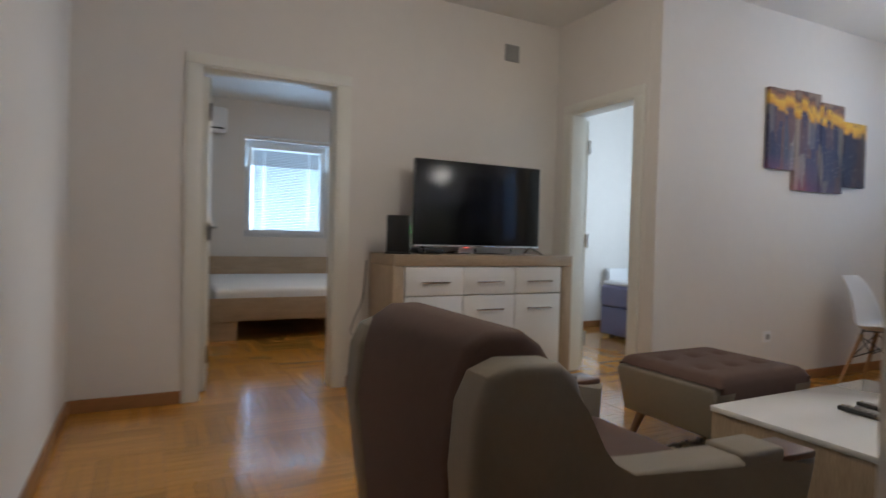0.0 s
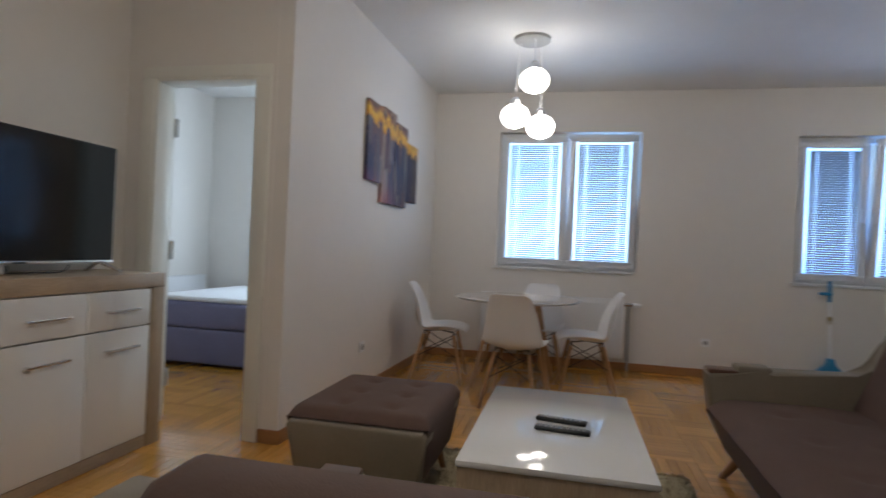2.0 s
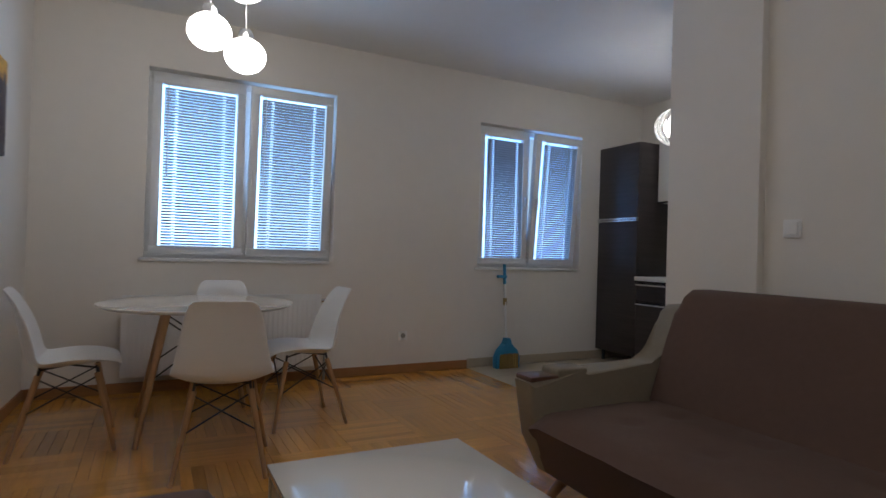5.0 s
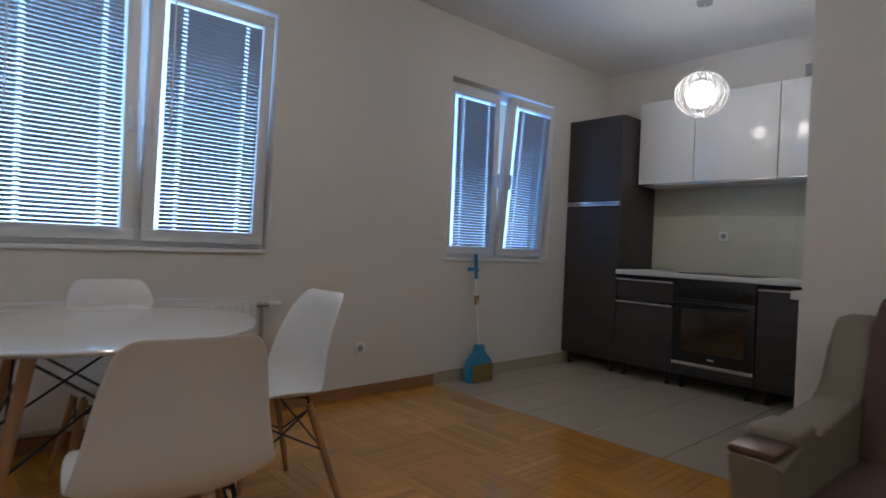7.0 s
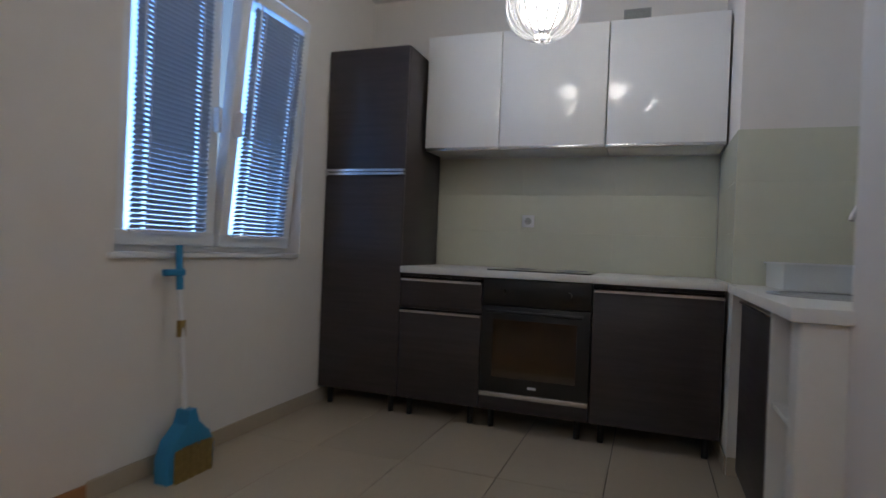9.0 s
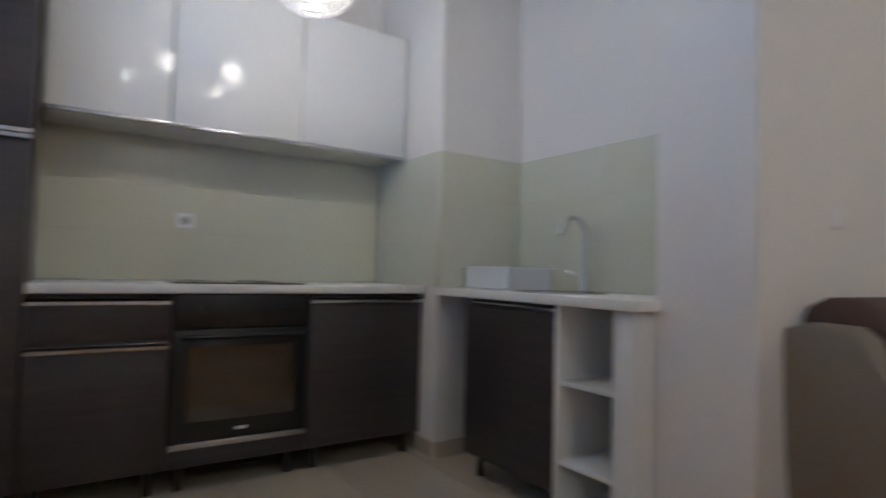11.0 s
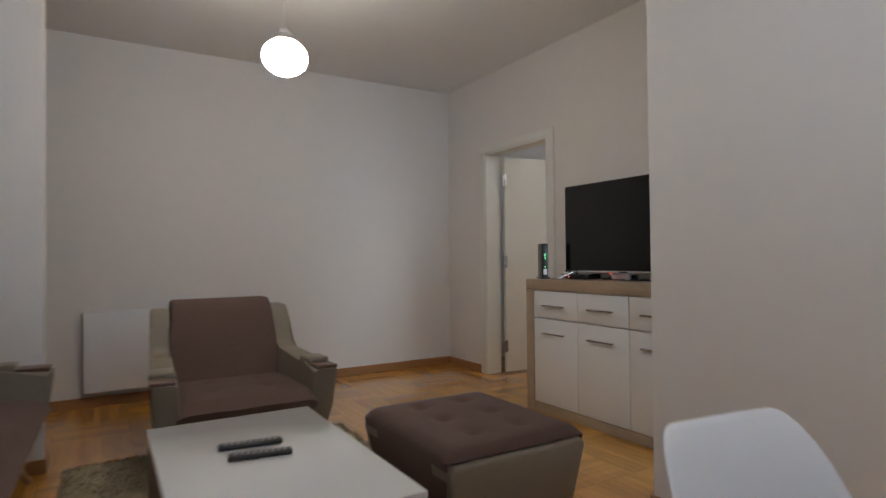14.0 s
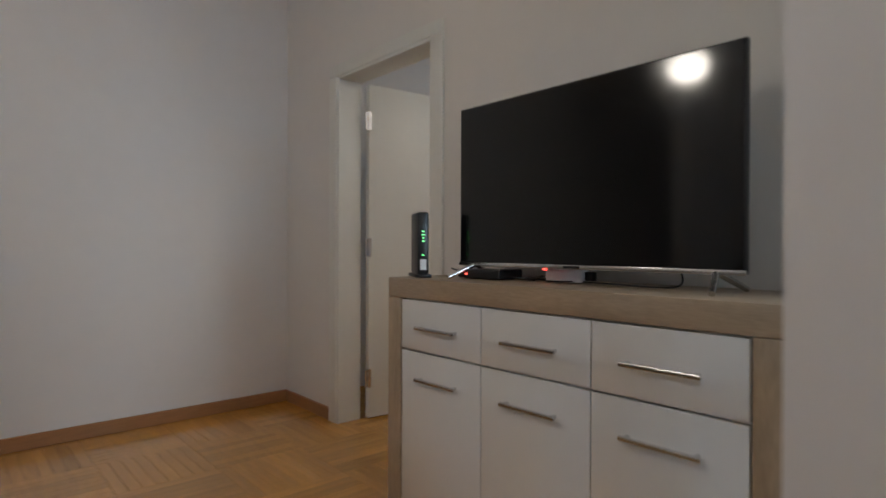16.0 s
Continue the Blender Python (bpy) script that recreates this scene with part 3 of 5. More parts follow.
def ottoman():
    o = thing("ottoman", pose(2.985, -1.76, 0), "tufted brown fabric ottoman with taupe leather ends", "ottoman")
    hx, hy = 0.362, 0.30
    for sx in (-1, 1):
        pts = [(-hy + 0.035, 0.15), (-hy, 0.36), (-hy + 0.015, 0.385), (hy - 0.015, 0.385), (hy, 0.36), (hy - 0.035, 0.15)]
        bm = add_profile(bmesh.new(), pts, sx * hx, sx * (hx - 0.15), 0.016, 3)
        for v in bm.verts:
            v.co.x -= sx * 0.13 * max(0, 0.36 - v.co.z) * (1 if abs(v.co.x) > hx - 0.08 else 0)
        part("end_panel", bm, TAUPE, o, "taupe leather end panel", smooth=True)
    bm = bmesh.new()
    nx, ny, g = 36, 30, {}
    tufts = [(-0.20, -0.11), (0.0, -0.11), (0.20, -0.11), (-0.20, 0.11), (0.0, 0.11), (0.20, 0.11)]
    for i in range(nx + 1):
        for j in range(ny + 1):
            x, y = (-1 + 2 * i / nx) * (hx - 0.02), (-1 + 2 * j / ny) * (hy + 0.004)
            e = min(hx - 0.02 - abs(x), 0.06) / 0.06
            f = min(hy + 0.004 - abs(y), 0.06) / 0.06
            z = 0.392 + 0.045 * (1 - (1 - min(e, 1)) ** 2.2) ** 0.5 * (1 - (1 - min(f, 1)) ** 2.2) ** 0.5
            for tx, ty in tufts:
                d = math.hypot(x - tx, y - ty)
                z -= 0.024 * math.exp(-(d / 0.034) ** 2)
            g[i, j] = bm.verts.new((x, y, z))
    for i in range(nx):
        for j in range(ny):
            bm.faces.new((g[i, j], g[i + 1, j], g[i + 1, j + 1], g[i, j + 1]))
    for j in (0, ny):
        s = -1 if j == 0 else 1
        low = [bm.verts.new((g[i, j].co.x * 0.80, s * (hy - 0.03), 0.16)) for i in range(nx + 1)]
        for i in range(nx):
            bm.faces.new((g[i, j], g[i + 1, j], low[i + 1], low[i]))
    part("cushion", bm, BROWN, o, "brown buttoned top cushion", smooth=True)
    box("base", (-hx + 0.08, -hy + 0.04, 0.145), (hx - 0.08, hy - 0.04, 0.39), BROWN, o, 0.01)
    for sx in (-1, 1):
        for sy in (-1, 1):
            rod("leg", (sx * (hx - 0.11), sy * (hy - 0.09), 0.15), (sx * (hx - 0.06), sy * (hy - 0.06), 0), 0.024, LEG, o, 0.013)


ottoman()


def coffee_table():
    t = thing("coffee_table", pose(2.925, -2.555, 0), "low coffee table with white gloss top and oak sides", "table")
    hx, hy = 0.56, 0.33
    box("tabletop", (-hx, -hy, 0.378), (hx, hy, 0.400), GLOSS, t, 0.003, label="glossy white top")
    for sx in (-1, 1):
        box("end_panel", (sx * hx - 0.004 * sx - (0.03 if sx > 0 else 0), -hy + 0.006, 0.024), (sx * hx - 0.004 * sx + (0.03 if sx < 0 else 0), hy - 0.006, 0.377), OAK_V, t, 0.002, label="oak panel")
    box("shelf", (-hx + 0.035, -hy + 0.02, 0.03), (hx - 0.035, hy - 0.02, 0.055), OAK, t, 0.002)
    box("drawer_front", (-hx + 0.037, hy - 0.028, 0.06), (hx - 0.037, hy - 0.010, 0.374), OAK, t, 0.002)
    box("back_panel", (-hx + 0.037, -hy + 0.12, 0.06), (hx - 0.037, -hy + 0.138, 0.374), OAK, t, 0.002)


coffee_table()


def remote(m, length, label):
    r = thing("remote_control", m, label, "remote control", "remotes on the coffee table")
    bm = add_box(bmesh.new(), (-length / 2, -0.023, 0), (length / 2, 0.023, 0.018), 0.007, 3)
    part("case", bm, BLACK, r, smooth=True)
    bm = bmesh.new()
    k = 0
    for i in range(9):
        for j in range(3):
            x, y = -length / 2 + 0.025 + i * (length - 0.05) / 8, -0.012 + 0.012 * j
            add_box(bm, (x - 0.004, y - 0.003, 0.017), (x + 0.004, y + 0.003, 0.0195))
    part("keys", bm, GREY, r, "grey keys")
    box("power_key", (length / 2 - 0.012, -0.004, 0.017), (length / 2 - 0.006, 0.004, 0.0195), YELLOW, r)


remote(pose(2.93, -2.57, 0.4005, 0, 0, 80), 0.21, "black slim television remote control")
remote(pose(2.80, -2.575, 0.4005, 0, 0, 84), 0.22, "black slightly larger remote control")


def rug():
    x0, x1, y0, y1 = 1.42, 3.56, -3.20, -1.72
    rng = random.Random(4)
    verts, faces = [], []
    nx, ny = 60, 44
    for i in range(nx + 1):
        for j in range(ny + 1):
            x, y = x0 + (x1 - x0) * i / nx, y0 + (y1 - y0) * j / ny
            e = min(i, nx - i, j, ny - j)
            verts.append((x + 0.012 * noise.noise((x * 9, y * 9, 1)), y + 0.012 * noise.noise((x * 9, y * 9, 5)), 0.002 if e == 0 else 0.013 + 0.006 * noise.noise((x * 14, y * 14, 0))))
    for i in range(nx):
        for j in range(ny):
            a = i * (ny + 1) + j
            faces.append((a, a + ny + 1, a + ny + 2, a + 1))
    for _ in range(34000):
        x, y = rng.uniform(x0 - 0.008, x1 + 0.008), rng.uniform(y0 - 0.008, y1 + 0.008)
        a, h, lean = rng.uniform(0, 6.3), rng.uniform(0.014, 0.03), rng.uniform(0.004, 0.022)
        b = rng.uniform(0, 6.3)
        w = 0.004
        n = len(verts)
        verts += [(x - w * math.cos(a), y - w * math.sin(a), 0.005), (x + w * math.cos(a), y + w * math.sin(a), 0.005), (x + lean * math.cos(b), y + lean * math.sin(b), h)]
        faces.append((n, n + 1, n + 2))
    me = bpy.data.meshes.new("rug")
    me.from_pydata(verts, [], faces)
    me.materials.append(RUG)
    tagged(new("rug", me), "shaggy beige rug under the coffee table", "rug")


rug()


def dresser():
    d = thing("sideboard", pose(1.75, 0, 0), "oak-framed sideboard with white gloss doors and drawers", "sideboard")
    W, D, T = 1.42, -0.435, 0.915
    box("top", (0, D, 0.842), (W, -0.005, T), OAK, d, 0.003, label="oak top board")
    box("side", (0, D, 0), (0.075, -0.005, 0.841), OAK_V, d, 0.003)
    box("side", (W - 0.094, D, 0), (W, -0.005, 0.841), OAK_V, d, 0.003)
    box("plinth", (0.076, D + 0.01, 0), (W - 0.095, -0.02, 0.062), OAK, d, 0.002)
    box("body", (0.076, D + 0.03, 0.063), (W - 0.095, -0.02, 0.84), LAMINATE, d)
    cols = (0.080, 0.502, 0.918, 1.322)
    for a, b in zip(cols, cols[1:]):
        dr = box("drawer_front", (a + 0.002, D + 0.004, 0.652), (b - 0.002, D + 0.024, 0.836), GLOSS, d, 0.002)
        do = box("door", (a + 0.002, D + 0.004, 0.068), (b - 0.002, D + 0.024, 0.645), GLOSS, d, 0.002)
        c = (a + b) / 2
        for z, p in ((0.738, dr), (0.55, do)):
            bm = add_box(bmesh.new(), (c - 0.105, D - 0.024, z - 0.006), (c + 0.105, D - 0.014, z + 0.006), 0.003, 2)
            for sx in (-0.09, 0.09):
                add_box(bm, (c + sx - 0.005, D - 0.016, z - 0.005), (c + sx + 0.005, D + 0.005, z + 0.005))
            part("handle", bm, CHROME, p, "brushed metal bar handle")


dresser()


def television():
    t = thing("television", pose(2.478, -0.25, 0.916), "large flat black television with silver feet on the sideboard", "television")
    w = 0.517
    box("casing", (-w, 0.0, 0.050), (w, 0.022, 0.642), BLACK, t, 0.004)
    box("rear_housing", (-w * 0.7, 0.022, 0.09), (w * 0.7, 0.06, 0.42), BLACK, t, 0.012)
    box("screen", (-w + 0.007, -0.003, 0.064), (w - 0.007, 0.001, 0.636), SCREEN, t, label="glossy dark screen")
    box("lower_bezel", (-w, -0.006, 0.048), (w, 0.004, 0.062), CHROME, t, 0.002, label="silver strip")
    box("logo_bar", (-0.03, -0.0075, 0.050), (0.03, -0.0055, 0.058), BLACK, t)
    box("standby_light", (-0.115, -0.006, 0.042), (-0.100, 0.002, 0.0475), LEDRED, t)
    for sx in (-1, 1):
        bm = add_rod(bmesh.new(), (sx * 0.44, 0.01, 0.055), (sx * 0.475, -0.10, 0.006), 0.010, 0.008)
        add_rod(bm, (sx * 0.44, 0.01, 0.055), (sx * 0.475, 0.12, 0.006), 0.010, 0.008)
        part("foot", bm, CHROME, t, "silver splayed foot", smooth=True)


television()


def router():
    r = thing("router", pose(1.82, -0.335, 0.916, 0, 0, -29), "upright black router with green lights on the sideboard", "router")
    box("case", (-0.075, -0.022, 0.012), (0.075, 0.022, 0.25), BLACK, r, 0.008)
    box("foot", (-0.085, -0.032, 0), (0.085, 0.032, 0.013), BLACK, r, 0.004)
    for i, z in enumerate((0.085, 0.138, 0.15, 0.162, 0.174)):
        box("indicator", (0.074, -0.005, z), (0.0765, 0.004, z + 0.003), LEDGREEN, r)
    box("sticker", (0.074, -0.012, 0.03), (0.0765, 0.012, 0.07), WHITE, r, label="white sticker")


router()


def set_top_box():
    s = thing("set_top_box", pose(2.08, -0.21, 0.916, 0, 0, 4), "flat black set-top box with a red light", "set-top box")
    box("case", (-0.10, -0.07, 0.004), (0.10, 0.07, 0.036), BLACK, s, 0.006)
    box("light", (-0.06, -0.0715, 0.015), (-0.05, -0.0695, 0.021), LEDRED, s)
    box("feet", (-0.08, -0.05, 0), (0.08, 0.05, 0.0045), BLACK, s)


set_top_box()


adapter = thing("power_adapter", pose(2.40, -0.17, 0.916, 0, 0, 8), "white plastic power adapter behind the television", "adapter")
box("case", (-0.07, -0.03, 0), (0.07, 0.03, 0.045), WHITE, adapter, 0.012, 3)
box("plug", (0.07, -0.015, 0.008), (0.10, 0.015, 0.038), BLACK, adapter, 0.004)


def cable(pts, label):
    """A cable through a few points, rounded off."""
    out = []
    P = [Vector(p) for p in pts]
    P = [P[0] * 2 - P[1]] + P + [P[-1] * 2 - P[-2]]
    for i in range(1, len(P) - 2):
        for k in range(8):
            t = k / 8
            a, b, c, d = P[i - 1], P[i], P[i + 1], P[i + 2]
            out.append(0.5 * ((2 * b) + (c - a) * t + (2 * a - 5 * b + 4 * c - d) * t * t + (3 * b - a - 3 * c + d) * t ** 3))
    out.append(P[-2])
    tagged(tube("cable", out, 0.0028, BLACK), label, "cable")


cable([(2.18, -0.20, 0.925), (2.30, -0.17, 0.92), (2.38, -0.24, 0.921), (2.46, -0.18, 0.921), (2.60, -0.20, 0.921), (2.78, -0.17, 0.922), (2.80, -0.20, 0.99)], "thin black cable running behind the television")
cable([(1.90, -0.24, 0.95), (1.95, -0.20, 0.93), (1.99, -0.19, 0.93), (2.02, -0.17, 0.94)], "short black cable between router and box")
cable([(2.26, -0.20, 0.921), (2.33, -0.22, 0.935), (2.30, -0.17, 0.93), (2.24, -0.20, 0.925), (2.31, -0.23, 0.921)], "looped black cable on the sideboard")
cable([(1.72, -0.02, 0.86), (1.70, -0.015, 0.6), (1.62, -0.015, 0.38), (1.72, -0.02, 0.33)], "thin cable hanging beside the sideboard")


def globe_lamp(name, at, r, group, label, drop_from=H, rose=True, squash=0.82):
    g = thing(name, pose(*at), label, "pendant lamp", group)
    prof = [(0.02, -r * squash)] + [(r * math.cos(a), r * squash * math.sin(a)) for a in [radians(-78 + 156 * i / 16) for i in range(17)]] + [(0.03, r * squash)]
    part("globe", add_lathe(bmesh.new(), prof, 32), WARM, g, "glowing white opal glass", smooth=True)
    part("cap", add_lathe(bmesh.new(), [(0.062, r * squash - 0.012), (0.058, r * squash + 0.012), (0.034, r * squash + 0.03), (0.030, r * squash + 0.05), (0.012, r * squash + 0.06)], 20), CHROME, g, smooth=True)
    top = drop_from - at[2]
    rod("cord", (0, 0, r * squash + 0.05), (0, 0, top - 0.02), 0.0028, WHITE, g, seg=8)
    if rose:
        part("ceiling_rose", add_lathe(bmesh.new(), [(0.055, top - 0.03), (0.06, top - 0.005), (0.06, top)], 24), CHROME, g, smooth=True)
    return g


globe_lamp("pendant_lamp", (1.93, -2.20, 2.145), 0.118, "", "single white glass pendant lamp over the sitting area")


def cluster_lamp():
    g = thing("cluster_lamp", pose(4.84, -2.235, H), "three white glass globes hung from one round ceiling plate", "pendant lamp")
    part("ceiling_rose", add_lathe(bmesh.new(), [(0.11, -0.035), (0.135, -0.02), (0.14, 0)], 40), GREY, g, "round grey ceiling plate", smooth=True)
    r, squash = 0.108, 0.86
    for x, y, z in ((-0.125, -0.035, -0.36), (0.005, 0.112, -0.592), (0.098, -0.078, -0.654)):
        prof = [(0.02, -r * squash)] + [(r * math.cos(a), r * squash * math.sin(a)) for a in [radians(-78 + 156 * i / 16) for i in range(17)]] + [(0.03, r * squash)]
        o = part("globe", add_lathe(bmesh.new(), prof, 32, (x, y, z)), GLOBE, g, "glowing white opal glass", smooth=True)
        part("cap", add_lathe(bmesh.new(), [(0.048, r * squash - 0.008), (0.044, r * squash + 0.012), (0.030, r * squash + 0.045), (0.012, r * squash + 0.055)], 20, (x, y, z)), CHROME, o, smooth=True)
        rod("cord", (x, y, z + r * squash + 0.05), (x * 0.8, y * 0.8, -0.02), 0.0028, WHITE, o, seg=8)


cluster_lamp()


def radiator(m, width, z0, z1, label, valve):
    r = thing("radiator", m, label, "radiator")
    bm = add_box(bmesh.new(), (0, -0.095, z0), (width, -0.075, z1), 0.006, 2)
    add_box(bm, (0, -0.045, z0), (width, -0.030, z1), 0.005)
    part("panel", bm, WHITE, r, smooth=True)
    bm = bmesh.new()
    n = int(width / 0.037) if valve else 0
    for i in range(n):
        x = 0.02 + (width - 0.04) * (i + 0.5) / n
        add_box(bm, (x - 0.009, -0.0985, z0 + 0.035), (x + 0.009, -0.094, z1 - 0.035), 0.002)
    if n:
        part("ribs", bm, WHITE, r)
    else:
        bm.free()
    bm = bmesh.new()
    n = int(width / 0.025)
    add_box(bm, (0, -0.099, z1 - 0.002), (width, -0.085, z1 + 0.006))
    add_box(bm, (0, -0.04, z1 - 0.002), (width, -0.028, z1 + 0.006))
    for i in range(n):
        x = width * (i + 0.5) / n
        add_box(bm, (x - 0.003, -0.085, z1 - 0.002), (x + 0.003, -0.04, z1 + 0.003))
    part("top_grille", bm, WHITE, r)
    for x in (0.15, width - 0.15):
        box("bracket", (x - 0.02, -0.03, z0 + 0.1), (x + 0.02, 0, z1 - 0.1), WHITE, r)
    if valve:
        x = width + 0.045
        rod("pipe", (x, -0.06, 0.0), (x, -0.06, z1 - 0.045), 0.011, GREY, r)
        v = rod("valve", (width - 0.005, -0.06, z1 - 0.045), (x + 0.035, -0.06, z1 - 0.045), 0.016, CHROME, r)
        rod("thermostat_knob", (x + 0.035, -0.06, z1 - 0.045), (x + 0.11, -0.06, z1 - 0.045), 0.021, WHITE, v, 0.017)


radiator(pose(EAST, -1.72, 0, 0, 0, -90), 1.40, 0.125, 0.69, "white panel radiator under the dining window", True)
radiator(pose(0, -3.15, 0, 0, 0, 90), 0.80, 0.12, 0.70, "white panel radiator on the wall behind the armchair", False)


def picture():
    for i, (x0, x1, z0, z1) in enumerate(((4.32, 4.615, 1.595, 2.185), (4.625, 4.92, 1.455, 2.20), (4.93, 5.225, 1.455, 2.145), (5.235, 5.53, 1.515, 2.03))):
        p = thing("canvas_print", skew.matrix_basis @ pose(x0 - WALL2 + 0.05, -0.002, 1.40), "canvas panel of a multi-part orange and violet city view", "picture", "canvas panels of one city picture")
        box("canvas", (0, -0.03, z0 - 1.40), (x1 - x0, 0, z1 - 1.40), PRINT, p, 0.003)


picture()


def socket(m, label, kind="wall_socket", size=0.08):
    s = thing(kind, m, label, "socket" if kind == "wall_socket" else "switch")
    box("plate", (-size / 2, -0.012, -size / 2), (size / 2, 0, size / 2), WHITE, s, 0.004)
    if kind == "wall_socket":
        bm = add_lathe(bmesh.new(), [(0.022, 0), (0.022, 0.003), (0.017, 0.0035)], 24)
        bmesh.ops.transform(bm, matrix=pose(0, -0.0125, 0, 90), verts=bm.verts)
        part("insert", bm, GREY, s)
        for sx in (-0.008, 0.008):
            rod("hole", (sx, -0.0168, 0), (sx, -0.015, 0), 0.0028, BLACK, s)
    else:
        box("rocker", (-0.028, -0.017, -0.028), (0.028, -0.010, 0.028), WHITE, s, 0.003)


socket(pose(EAST, -3.876, 0.325, 0, 0, -90), "white round wall socket above the baseboard")
socket(skew.matrix_basis @ pose(1.14, 0, 0.357), "white wall socket low on the picture wall")
socket(pose(0.0, -1.80, 0.37, 0, 0, 90), "white wall socket low on the far wall")
socket(sofa_wall.matrix_basis @ pose(1.84, 0, 1.212, 0, 0, 180), "white square light switch", "light_switch")
socket(pose(5.122, KITCHEN + 0.010, 1.20, 0, 0, 180), "white wall socket on the tiled splashback")
tagged(part("junction_box", add_lathe(bmesh.new(), [(0.055, 0), (0.052, 0.006), (0.02, 0.008)], 28), WHITE, None, smooth=True), "round white junction box cover high on the wall", "wall cover").matrix_basis = sofa_wall.matrix_basis @ pose(1.875, 0, 2.29, -90)


def grille(name, m, w, h, label):
    g = thing(name, m, label, "vent")
    boxes("frame", [((-w / 2, -0.012, -h / 2), (w / 2, 0, -h / 2 + 0.012)), ((-w / 2, -0.012, h / 2 - 0.012), (w / 2, 0, h / 2)), ((-w / 2, -0.012, -h / 2 + 0.012), (-w / 2 + 0.012, 0, h / 2 - 0.012)), ((w / 2 - 0.012, -0.012, -h / 2 + 0.012), (w / 2, 0, h / 2 - 0.012))], GREY, g)
    box("backing", (-w / 2 + 0.012, -0.003, -h / 2 + 0.012), (w / 2 - 0.012, 0, h / 2 - 0.012), GREY, g)
    n = 7
    for i in range(n):
        z = -h / 2 + 0.018 + (h - 0.036) * (i + 0.5) / n
        add = box("slat", (-w / 2 + 0.012, -0.011, z - 0.004), (w / 2 - 0.012, -0.003, z + 0.004), GREY, g)


grille("wall_vent", pose(2.875, 0, 2.468), 0.125, 0.125, "small grey square ventilation grille")
grille("kitchen_vent", pose(4.50, KITCHEN, 2.46, 0, 0, 180), 0.16, 0.12, "small grey ventilation grille above the cupboards")


# ---- dining corner ----
def dining_table():
    t = thing("dining_table", pose(5.33, -2.155, 0), "round white dining table on splayed wooden legs", "table")
    part("tabletop", add_lathe(bmesh.new(), [(0.49, 0.703), (0.515, 0.709), (0.53, 0.721), (0.528, 0.727), (0.50, 0.728)], 72), GLOSS, t, "round white top", smooth=True)
    c = [(0.17 * sx, 0.17 * sy, 0.702) for sx, sy in ((-1, -1), (1, -1), (1, 1), (-1, 1))]
    f = [(0.31 * sx, 0.31 * sy, 0.0) for sx, sy in ((-1, -1), (1, -1), (1, 1), (-1, 1))]
    for a, b in zip(c, f):
        rod("leg", b, a, 0.014, BEECH, t, 0.021)
        box("mount", (a[0] - 0.03, a[1] - 0.03, 0.689), (a[0] + 0.03, a[1] + 0.03, 0.704), BLACK, t, 0.003)
    for i in range(4):
        a0, b0, a1, b1 = Vector(c[i]), Vector(f[i]), Vector(c[(i + 1) % 4]), Vector(f[(i + 1) % 4])
        rod("strut", a0.lerp(b0, 0.08), a1.lerp(b1, 0.52), 0.0045, WIRE, t, label="black steel strut")
        rod("strut", a1.lerp(b1, 0.08), a0.lerp(b0, 0.52), 0.0045, WIRE, t, label="black steel strut")


dining_table()


